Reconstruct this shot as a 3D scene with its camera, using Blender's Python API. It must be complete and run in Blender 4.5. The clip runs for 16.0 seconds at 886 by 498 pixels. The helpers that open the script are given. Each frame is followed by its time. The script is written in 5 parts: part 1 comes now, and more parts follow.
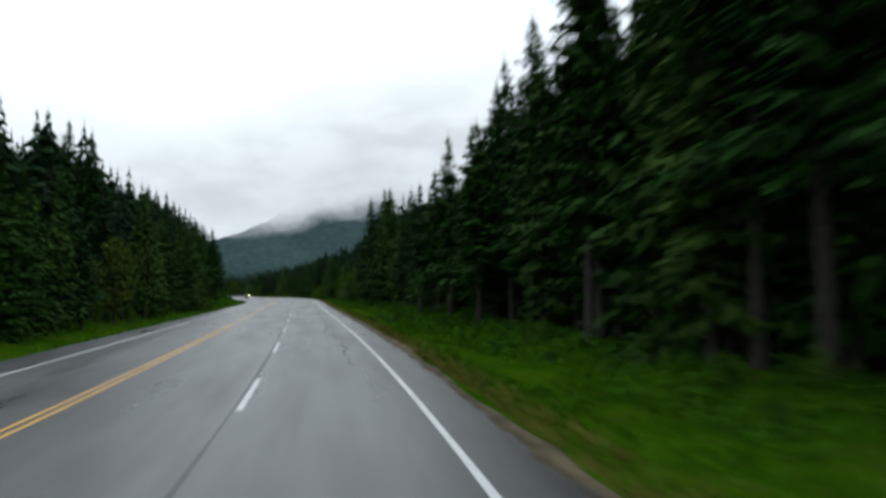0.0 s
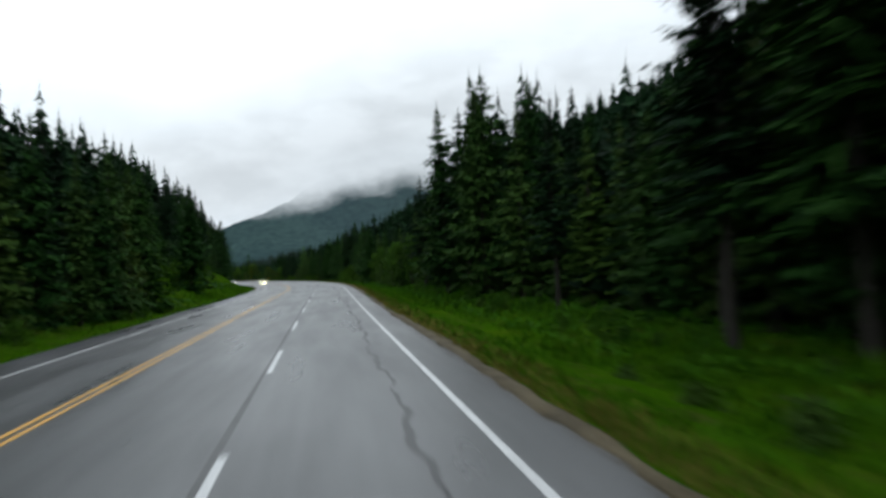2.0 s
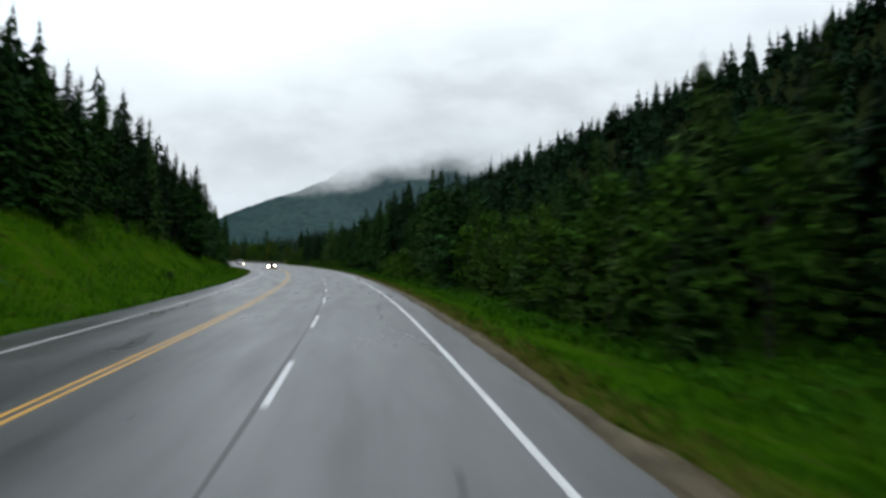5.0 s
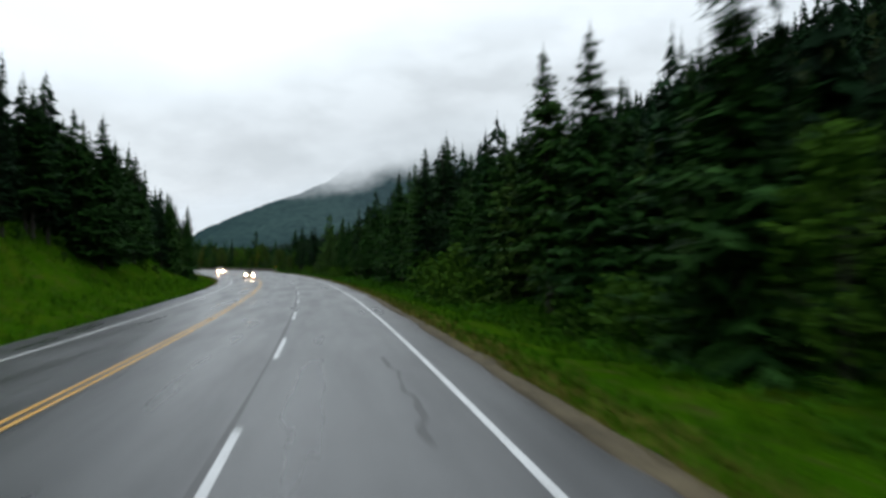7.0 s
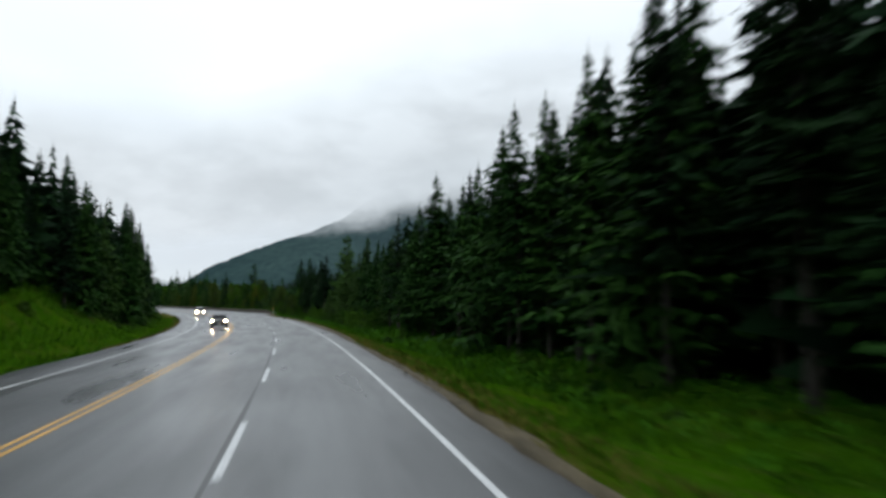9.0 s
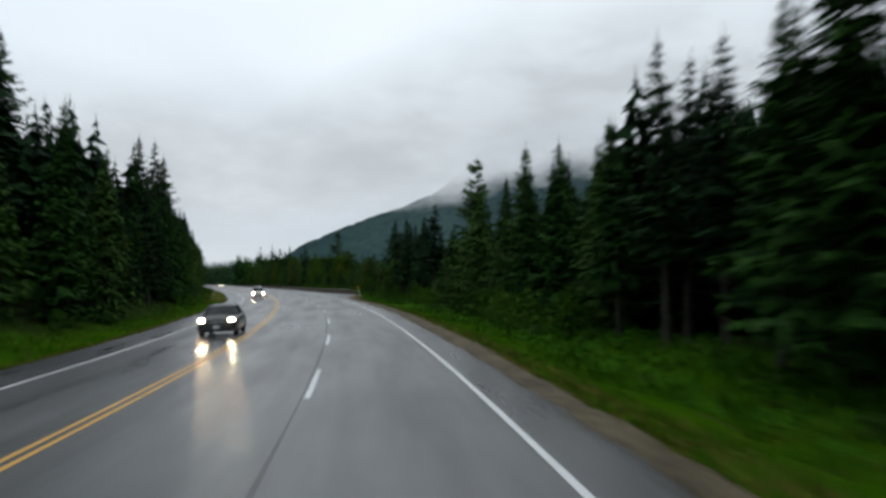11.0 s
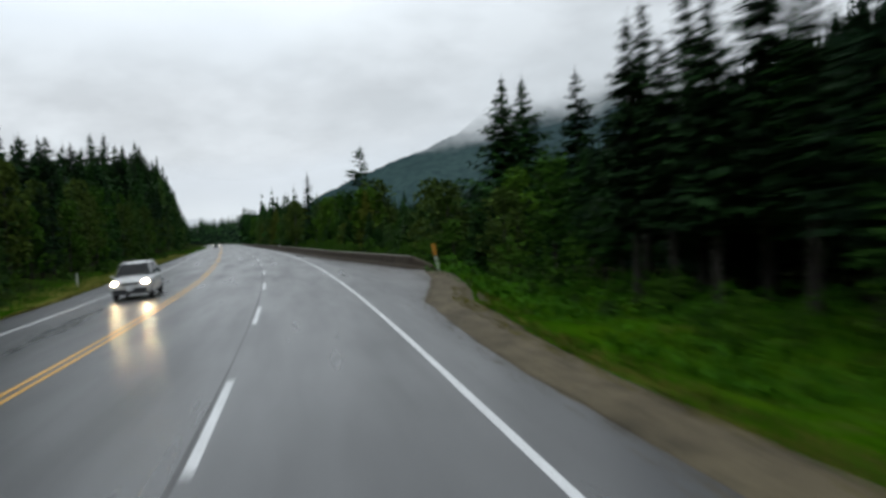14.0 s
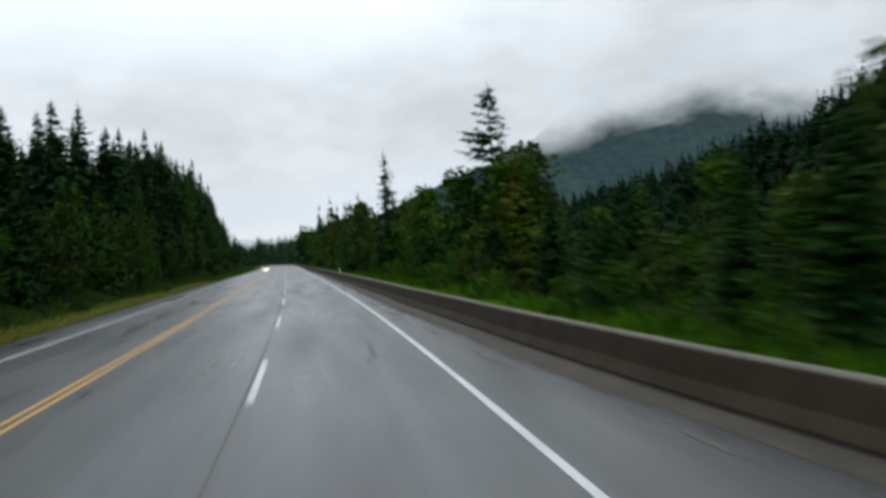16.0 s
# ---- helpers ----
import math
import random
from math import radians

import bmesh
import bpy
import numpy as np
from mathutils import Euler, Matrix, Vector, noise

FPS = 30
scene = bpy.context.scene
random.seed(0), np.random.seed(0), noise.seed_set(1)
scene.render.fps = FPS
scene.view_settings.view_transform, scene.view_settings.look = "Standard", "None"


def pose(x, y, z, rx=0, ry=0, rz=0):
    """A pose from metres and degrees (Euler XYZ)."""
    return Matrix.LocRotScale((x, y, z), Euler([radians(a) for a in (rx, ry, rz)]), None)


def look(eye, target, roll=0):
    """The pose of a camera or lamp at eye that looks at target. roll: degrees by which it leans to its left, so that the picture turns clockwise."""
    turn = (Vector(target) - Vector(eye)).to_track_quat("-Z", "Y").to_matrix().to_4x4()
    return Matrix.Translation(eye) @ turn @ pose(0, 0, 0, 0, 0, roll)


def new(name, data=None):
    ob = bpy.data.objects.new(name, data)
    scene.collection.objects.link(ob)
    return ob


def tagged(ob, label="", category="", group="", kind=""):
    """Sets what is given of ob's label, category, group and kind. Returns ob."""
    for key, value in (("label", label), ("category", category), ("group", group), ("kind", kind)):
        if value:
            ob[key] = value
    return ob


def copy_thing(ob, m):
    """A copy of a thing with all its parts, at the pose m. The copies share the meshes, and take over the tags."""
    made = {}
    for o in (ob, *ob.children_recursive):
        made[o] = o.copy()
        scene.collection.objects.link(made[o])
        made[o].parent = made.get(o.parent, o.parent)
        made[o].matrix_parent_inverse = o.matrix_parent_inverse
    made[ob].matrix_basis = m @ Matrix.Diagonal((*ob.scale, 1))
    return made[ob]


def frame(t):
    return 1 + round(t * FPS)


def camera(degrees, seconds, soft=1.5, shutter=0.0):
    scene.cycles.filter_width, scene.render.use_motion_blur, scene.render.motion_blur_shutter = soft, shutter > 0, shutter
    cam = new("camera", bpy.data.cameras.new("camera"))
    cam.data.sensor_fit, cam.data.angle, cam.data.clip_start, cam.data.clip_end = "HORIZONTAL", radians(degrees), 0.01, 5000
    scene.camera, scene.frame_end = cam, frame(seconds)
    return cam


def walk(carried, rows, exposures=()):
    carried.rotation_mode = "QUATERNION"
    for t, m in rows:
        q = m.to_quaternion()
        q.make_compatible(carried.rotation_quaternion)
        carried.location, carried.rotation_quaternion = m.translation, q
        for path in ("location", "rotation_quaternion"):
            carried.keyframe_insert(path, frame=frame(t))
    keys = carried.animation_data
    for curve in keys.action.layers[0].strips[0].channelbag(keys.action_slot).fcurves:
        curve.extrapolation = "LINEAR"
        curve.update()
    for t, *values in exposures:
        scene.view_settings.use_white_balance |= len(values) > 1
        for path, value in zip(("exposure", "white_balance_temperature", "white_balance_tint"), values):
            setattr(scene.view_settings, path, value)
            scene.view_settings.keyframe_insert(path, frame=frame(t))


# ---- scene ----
# ---- camera: carried in the cab of a lorry, about 2.3 m above the road ----
cam = camera(61.29, 16.0, soft=3.1, shutter=0.75)
PATH = [
    (0.0, pose(5.690, -0.063, 2.477, 93.420, 0.828, -7.836)),
    (0.5, pose(5.462, 12.374, 2.609, 92.228, 0.736, -6.761)),
    (1.0, pose(4.904, 24.867, 2.736, 92.223, 0.818, -7.241)),
    (1.5, pose(4.249, 37.367, 2.853, 90.879, -0.492, -7.350)),
    (2.0, pose(3.664, 50.060, 2.965, 91.636, 3.020, -5.858)),
    (2.5, pose(3.054, 62.335, 3.064, 91.393, 0.997, -6.828)),
    (3.0, pose(2.458, 75.011, 3.161, 91.758, 2.811, -7.436)),
    (3.5, pose(1.710, 87.728, 3.265, 91.833, 0.874, -5.633)),
    (4.0, pose(1.057, 99.683, 3.378, 91.485, -0.395, -4.580)),
    (6.5, pose(-2.293, 157.569, 3.803, 90.882, -0.053, -2.279)),
    (7.0, pose(-3.245, 169.012, 3.836, 91.179, 0.621, -3.051)),
    (7.5, pose(-4.458, 180.916, 3.866, 91.509, -0.553, -2.013)),
    (8.0, pose(-5.709, 192.925, 3.900, 90.615, 1.235, -1.873)),
    (8.5, pose(-7.173, 205.030, 3.929, 91.265, -0.237, -0.800)),
    (9.0, pose(-8.802, 217.500, 3.966, 94.556, -0.679, -2.267)),
    (9.5, pose(-10.560, 229.549, 3.993, 94.137, 0.041, -1.477)),
    (10.0, pose(-12.386, 241.481, 4.015, 93.785, -0.024, 0.690)),
    (12.5, pose(-23.506, 301.361, 4.153, 90.377, 1.100, 7.038)),
    (13.0, pose(-26.607, 313.470, 4.252, 89.603, 0.831, 6.354)),
    (13.5, pose(-29.960, 325.978, 4.332, 89.085, 2.897, 6.406)),
    (14.0, pose(-33.447, 338.351, 4.381, 88.709, 2.715, 6.365)),
    (14.5, pose(-37.036, 349.744, 4.417, 89.171, 2.388, 7.779)),
    (15.0, pose(-40.788, 361.316, 4.481, 88.521, 1.228, 7.940)),
    (15.5, pose(-44.755, 373.172, 4.579, 88.177, 1.968, 9.534)),
    (16.0, pose(-49.011, 384.667, 4.647, 90.351, 3.218, 10.870)),
]
walk(cam, PATH, exposures=[(0.0, -0.03, 6320, 9.0), (7.0, -0.05, 6300, 8.8), (9.0, -0.12, 6310, 9.3), (10.0, -0.34, 6310, 9.8), (12.5, -0.24, 6340, 9.5), (14.0, -0.16, 6350, 9.8), (14.5, -0.18, 6340, 9.7), (15.0, -0.13, 6330, 9.5), (15.5, -0.18, 6310, 9.4), (16.0, -0.10, 6340, 9.8)])

import mathutils

# ---- the road's line: curvature and grade every 30 m ----
KNOTS = np.array([-400, -60] + list(range(-20, 470, 30)) + [490, 620, 760, 900, 1300])
CURVE = np.array([0, 0, 7.57, 18.27, 3.76, 0.0, -2.39, 3.71, 12.23, 7.88, 10.24, 7.32, 14.16, 19.77, 11.41, 13.56, 11.81,
                  4.0, 0.72, 0, 0, 2, 14, 20]) * 1e-4
GRADE = np.array([0.60, 0.60, 0.68, 1.06, 0.82, 0.64, 0.94, 0.72, 0.32, 0.27, 0.24, 0.14, 0.10, 0.87, 0.25, 0.70, 0.77, 0.29, 0.10, 0.00, 0.00, 0.20, 0.20, 0.20]) * 1e-2
RS = np.arange(-300.0, 1250.0, 1.0)
R_PSI = np.cumsum(np.interp(RS, KNOTS, CURVE))
R_PSI -= R_PSI[300]
R_X = np.cumsum(-np.sin(R_PSI))
R_Y = np.cumsum(np.cos(R_PSI))
R_Z = np.cumsum(np.interp(RS, KNOTS, GRADE))
R_X, R_Y, R_Z = R_X - R_X[300], R_Y - R_Y[300], R_Z - R_Z[300]

EDGE_R, EDGE_L, LANE = 7.4, -4.23, 3.92      # painted lines, metres right of the yellow centre line
TAR_R, TAR_L = 8.4, -6.4                     # edges of the asphalt


def bank(s):
    return np.interp(s, [0, 140], [0.025, 0.045])


def smooth(x, a, b):
    t = np.clip((x - a) / (b - a), 0, 1)
    return t * t * (3 - 2 * t)


def tar_right(s):
    """Right edge of the asphalt: it widens into the lay-by before the barrier."""
    return TAR_R + np.interp(s, [354, 362, 371, 378, 384, 398, 420, 450], [0, 0.5, 2.6, 3.5, 3.2, 2.0, 1.1, 0.8])


def tar_left(s):
    return TAR_L - np.interp(s, [384, 404], [0, 0.55])


def barrier_d(s):
    return np.interp(s, [376, 379, 384, 390, 398, 405, 420, 450, 1250], [12.2, 11.65, 11.2, 10.7, 9.95, 9.55, 9.1, 8.9, 8.9])


def left_bank(s):
    return np.interp(s, [-50, 60, 100, 135, 175, 212, 245, 290, 332, 400, 480, 600, 800], [2.5, 4.2, 4.0, 3.6, 4.6, 5.0, 3.8, 3.6, 5.0, 3.4, 3.0, 5.0, 3.0])


def left_hill(s):
    return np.interp(s, [-50, 60, 200, 330, 400, 480, 544, 600, 660, 700, 760, 900], [14, 16, 22, 10, 5, 8, 15, 20, 20, 12, 5, 3])


def right_hill(s):
    return np.interp(s, [0, 150, 250, 300, 350, 400, 450, 500, 550, 600, 700, 850, 1000], [82, 80, 78, 70, 64, 60, 54, 47, 36, 28, 22, 18, 10])


def relief(s, d):
    """Height of the ground over the road's centre line."""
    s, d = np.broadcast_arrays(np.asarray(s, float), np.asarray(d, float))
    z = bank(s) * np.clip(d, -7, 11) - 0.09
    # right: gravel edge, shallow ditch, forest floor, and past the lay-by a drop behind the barrier
    e = tar_right(s) + 0.8
    drop = smooth(s, 372, 392)
    ditch = -0.75 * smooth(d, e, e + 3.2) + 0.55 * smooth(d, e + 4.2, e + 8.5)
    fall = -0.25 * smooth(d, 11, 14) - 3.0 * smooth(d, 15, 34)
    z = z + np.where(d > e, (1 - drop) * ditch + drop * fall, 0)
    z = z + right_hill(s) * smooth(d, 60, 168) + np.maximum(d - 174, 0) * 0.10 * smooth(s, 900, 500)
    # left: low verge, then the grass bank and the hill behind
    z = z - np.interp(s, [380, 400], [0.35, 0.08]) * smooth(-d, 6.6, 8.2) * (1 - smooth(-d, 8.4, 11)) + left_bank(s) * smooth(-d, np.interp(s, [120, 145, 285, 310], [10, 7.5, 7.5, 10.5]), 20.5)
    z = z + left_hill(s) * np.clip((-d - 14) / 66, 0, 1) ** 0.7 + np.maximum(-d - 70, 0) * 0.10 * smooth(s, 900, 500)
    return z


def on_road(s, d, z=0.0):
    """World place of s metres along, d metres right of the centre line, z over the bare plane of the road."""
    psi, x, y, h = (np.interp(s, RS, a) for a in (R_PSI, R_X, R_Y, R_Z))
    return np.stack(np.broadcast_arrays(x + d * np.cos(psi), y + d * np.sin(psi), h + bank(s) * d + z), -1)


def on_ground(s, d, z=0.0):
    psi, x, y, h = (np.interp(s, RS, a) for a in (R_PSI, R_X, R_Y, R_Z))
    return np.stack(np.broadcast_arrays(x + d * np.cos(psi), y + d * np.sin(psi), h + relief(s, d) + z), -1)


def heading(s):
    return float(np.interp(s, RS, R_PSI))


# ---- light: an overcast, rainy day ----
world = bpy.data.worlds.new("overcast_sky")
scene.world = world
world.use_nodes = True
wn, wl = world.node_tree.nodes, world.node_tree.links
wn.clear()
w_out, w_bg = wn.new("ShaderNodeOutputWorld"), wn.new("ShaderNodeBackground")
w_sky = wn.new("ShaderNodeTexSky")
w_sky.sky_type, w_sky.sun_disc, w_sky.sun_elevation, w_sky.sun_rotation = "NISHITA", False, radians(52), radians(-20)
w_tc, w_sep = wn.new("ShaderNodeTexCoord"), wn.new("ShaderNodeSeparateXYZ")
w_add, w_dx, w_dy, w_cmb = (wn.new("ShaderNodeMath"), wn.new("ShaderNodeMath"), wn.new("ShaderNodeMath"), wn.new("ShaderNodeCombineXYZ"))
w_abs = wn.new("ShaderNodeMath")
w_abs.operation = "ABSOLUTE"
w_add.operation, w_dx.operation, w_dy.operation = "ADD", "DIVIDE", "DIVIDE"
w_add.inputs[1].default_value = 0.16
wl.new(w_tc.outputs["Generated"], w_sep.inputs[0])
wl.new(w_sep.outputs["Z"], w_abs.inputs[0])
wl.new(w_abs.outputs[0], w_add.inputs[0])
wl.new(w_sep.outputs["X"], w_dx.inputs[0])
wl.new(w_sep.outputs["Y"], w_dy.inputs[0])
wl.new(w_add.outputs[0], w_dx.inputs[1])
wl.new(w_add.outputs[0], w_dy.inputs[1])
wl.new(w_dx.outputs[0], w_cmb.inputs[0])
wl.new(w_dy.outputs[0], w_cmb.inputs[1])
w_noise = wn.new("ShaderNodeTexNoise")
w_noise.inputs["Scale"].default_value, w_noise.inputs["Detail"].default_value = 0.85, 4.0
w_noise.inputs["Roughness"].default_value, w_noise.inputs["Distortion"].default_value = 0.36, 0.5
wl.new(w_cmb.outputs[0], w_noise.inputs["Vector"])
w_ramp = wn.new("ShaderNodeValToRGB")
w_ramp.color_ramp.elements[0].position, w_ramp.color_ramp.elements[0].color = 0.28, (0.84, 0.90, 0.93, 1)
w_ramp.color_ramp.elements[1].position, w_ramp.color_ramp.elements[1].color = 0.56, (0.975, 1.03, 1.035, 1)
wl.new(w_noise.outputs["Fac"], w_ramp.inputs[0])
w_dim = wn.new("ShaderNodeMixRGB")
w_dim.blend_type, w_dim.inputs[0].default_value = "ADD", 0.02
w_low = wn.new("ShaderNodeMapRange")
w_low.interpolation_type = "SMOOTHSTEP"
w_low.inputs[1].default_value, w_low.inputs[2].default_value, w_low.inputs[3].default_value, w_low.inputs[4].default_value = 0.04, 0.30, 0.88, 1.0
wl.new(w_abs.outputs[0], w_low.inputs[0])
w_mul = wn.new("ShaderNodeMixRGB")
w_mul.blend_type, w_mul.inputs[0].default_value = "MULTIPLY", 1.0
wl.new(w_ramp.outputs[0], w_mul.inputs[1])
wl.new(w_low.outputs[0], w_mul.inputs[2])
wl.new(w_mul.outputs[0], w_dim.inputs[1])
wl.new(w_sky.outputs[0], w_dim.inputs[2])
wl.new(w_dim.outputs[0], w_bg.inputs[0])
w_bg.inputs[1].default_value = 1.08
wl.new(w_bg.outputs[0], w_out.inputs[0])

sun = new("sun", bpy.data.lights.new("sun", "SUN"))
sun.data.energy, sun.data.angle, sun.data.color = 0.5, radians(40), (0.98, 1.0, 0.96)
sun.matrix_world = look((0, 0, 100), (-20, 45, 40))


# ---- materials ----
def material(name):
    m = bpy.data.materials.new(name)
    m.use_nodes = True
    nt = m.node_tree
    return m, nt.nodes, nt.links, nt.nodes["Principled BSDF"]


def noise_node(n, l, scale, detail=4.0, rough=0.55, coord=None, stretch=None):
    t = n.new("ShaderNodeTexNoise")
    t.inputs["Scale"].default_value, t.inputs["Detail"].default_value, t.inputs["Roughness"].default_value = scale, detail, rough
    tc = n.new("ShaderNodeTexCoord")
    src = tc.outputs[coord or "Object"]
    if stretch:
        mp = n.new("ShaderNodeMapping")
        mp.inputs["Scale"].default_value = stretch
        l.new(src, mp.inputs[0])
        src = mp.outputs[0]
    l.new(src, t.inputs["Vector"])
    return t


def ramp_node(n, l, fac, stops):
    r = n.new("ShaderNodeValToRGB")
    e = r.color_ramp.elements
    while len(e) < len(stops):
        e.new(0.5)
    for i, (p, c) in enumerate(stops):
        e[i].position, e[i].color = p, (*c, 1)
    l.new(fac, r.inputs[0])
    return r


def mix_node(n, l, fac, a, b, how="MIX"):
    x = n.new("ShaderNodeMixRGB")
    x.blend_type = how
    for slot, v in zip((0, 1, 2), (fac, a, b)):
        if isinstance(v, (int, float)):
            x.inputs[slot].default_value = v
        elif isinstance(v, tuple):
            x.inputs[slot].default_value = (*v, 1)
        else:
            l.new(v, x.inputs[slot])
    return x


def bump_node(n, l, bsdf, height, strength, distance=0.02):
    b = n.new("ShaderNodeBump")
    b.inputs["Strength"].default_value, b.inputs["Distance"].default_value = strength, distance
    l.new(height, b.inputs["Height"])
    l.new(b.outputs[0], bsdf.inputs["Normal"])


def plain(name, colour, rough=0.6, metal=0.0, vary=0.15, scale=6.0):
    """A painted or worn plain surface with slight stains."""
    m, n, l, p = material(name)
    t = noise_node(n, l, scale)
    r = ramp_node(n, l, t.outputs["Fac"], [(0.3, tuple(c * (1 - vary) for c in colour)), (0.7, tuple(min(1, c * (1 + vary)) for c in colour))])
    l.new(r.outputs[0], p.inputs["Base Color"])
    p.inputs["Roughness"].default_value, p.inputs["Metallic"].default_value = rough, metal
    return m


def make_asphalt():
    m, n, l, p = material("wet_asphalt")
    fine = noise_node(n, l, 90.0, 3)
    big = noise_node(n, l, 0.22, 6, 0.62)
    lanes = noise_node(n, l, 1.0, 3, coord="UV", stretch=(0.9, 0.012, 1))
    a = ramp_node(n, l, big.outputs["Fac"], [(0.3, (0.038, 0.0405, 0.042)), (0.7, (0.065, 0.0685, 0.071))])
    b = ramp_node(n, l, lanes.outputs["Fac"], [(0.33, (0.62, 0.62, 0.63)), (0.66, (1.22, 1.22, 1.22))])
    c0 = mix_node(n, l, 1.0, a.outputs[0], b.outputs[0], "MULTIPLY")
    # the strip outside the edge line is darker, younger asphalt
    tc, sp = n.new("ShaderNodeTexCoord"), n.new("ShaderNodeSeparateXYZ")
    l.new(tc.outputs["UV"], sp.inputs[0])
    far = n.new("ShaderNodeMapRange")
    far.inputs[1].default_value, far.inputs[2].default_value, far.inputs[3].default_value, far.inputs[4].default_value = 7.45, 7.7, 1.0, 0.80
    l.new(sp.outputs["X"], far.inputs[0])
    lay = n.new("ShaderNodeMapRange")
    lay.inputs[1].default_value, lay.inputs[2].default_value, lay.inputs[3].default_value, lay.inputs[4].default_value = 8.3, 9.0, 1.0, 0.80
    l.new(sp.outputs["X"], lay.inputs[0])
    far2 = n.new("ShaderNodeMath")
    far2.operation = "MULTIPLY"
    l.new(far.outputs[0], far2.inputs[0])
    l.new(lay.outputs[0], far2.inputs[1])
    c1 = mix_node(n, l, 1.0, c0.outputs[0], far2.outputs[0], "MULTIPLY")
    patch = noise_node(n, l, 1.0, 3, 0.5, coord="UV", stretch=(0.7, 0.08, 1))
    pr = ramp_node(n, l, patch.outputs["Fac"], [(0.33, (0.74, 0.75, 0.76)), (0.44, (0.97, 0.97, 0.97)), (0.75, (1.08, 1.08, 1.08))])
    c = mix_node(n, l, 1.0, c1.outputs[0], pr.outputs[0], "MULTIPLY")
    g = ramp_node(n, l, fine.outputs["Fac"], [(0.3, (0.75, 0.75, 0.75)), (0.7, (1.2, 1.2, 1.2))])
    d = mix_node(n, l, 1.0, c.outputs[0], g.outputs[0], "MULTIPLY")
    # brown dirt washed over the outer lay-by
    out = n.new("ShaderNodeMapRange")
    out.inputs[1].default_value, out.inputs[2].default_value, out.inputs[3].default_value, out.inputs[4].default_value = 9.0, 11.6, 0.0, 1.0
    l.new(sp.outputs["X"], out.inputs[0])
    stain = noise_node(n, l, 1.0, 5, 0.6, coord="UV", stretch=(0.9, 0.25, 1))
    sr = ramp_node(n, l, stain.outputs["Fac"], [(0.34, (0.1,) * 3), (0.62, (0.85,) * 3)])
    dirt = mix_node(n, l, 1.0, sr.outputs[0], out.outputs[0], "MULTIPLY")
    e = mix_node(n, l, dirt.outputs[0], d.outputs[0], (0.066, 0.054, 0.039))
    l.new(e.outputs[0], p.inputs["Base Color"])
    wet = ramp_node(n, l, patch.outputs["Fac"], [(0.30, (0.25,) * 3), (0.5, (0.33,) * 3), (0.72, (0.43,) * 3)])
    film = n.new("ShaderNodeMapRange")
    film.inputs[1].default_value, film.inputs[2].default_value, film.inputs[3].default_value, film.inputs[4].default_value = 8.3, 9.0, 1.0, 1.25
    l.new(sp.outputs["X"], film.inputs[0])
    wet2 = mix_node(n, l, 1.0, wet.outputs[0], film.outputs[0], "MULTIPLY")
    l.new(wet2.outputs[0], p.inputs["Roughness"])
    p.inputs["Specular IOR Level"].default_value = 0.5
    bump_node(n, l, p, fine.outputs["Fac"], 0.18, 0.004)
    return m


def make_ground():
    """Grass on the verges, a much darker brown-green on the forest floor."""
    m, n, l, p = material("grass_and_forest_floor")
    at = n.new("ShaderNodeAttribute")
    at.attribute_name = "forest"
    n1, n2 = noise_node(n, l, 0.35, 5), noise_node(n, l, 5.0, 5)
    n3 = noise_node(n, l, 1.3, 5, 0.65)
    lush = ramp_node(n, l, n1.outputs["Fac"], [(0.3, (0.018, 0.059, 0.001)), (0.55, (0.031, 0.083, 0.002)), (0.78, (0.058, 0.087, 0.005))])
    bare = ramp_node(n, l, n3.outputs["Fac"], [(0.52, (0.0,) * 3), (0.70, (0.75,) * 3)])
    grass = mix_node(n, l, bare.outputs[0], lush.outputs[0], (0.060, 0.056, 0.018))
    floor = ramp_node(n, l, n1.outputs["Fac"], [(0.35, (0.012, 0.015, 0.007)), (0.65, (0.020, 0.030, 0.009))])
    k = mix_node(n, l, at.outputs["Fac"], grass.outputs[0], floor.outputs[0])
    f = ramp_node(n, l, n2.outputs["Fac"], [(0.3, (0.65, 0.65, 0.65)), (0.7, (1.25, 1.25, 1.25))])
    c = mix_node(n, l, 1.0, k.outputs[0], f.outputs[0], "MULTIPLY")
    l.new(c.outputs[0], p.inputs["Base Color"])
    p.inputs["Roughness"].default_value = 0.9
    p.inputs["Specular IOR Level"].default_value = 0.0
    bump_node(n, l, p, n2.outputs["Fac"], 0.8, 0.12)
    return m


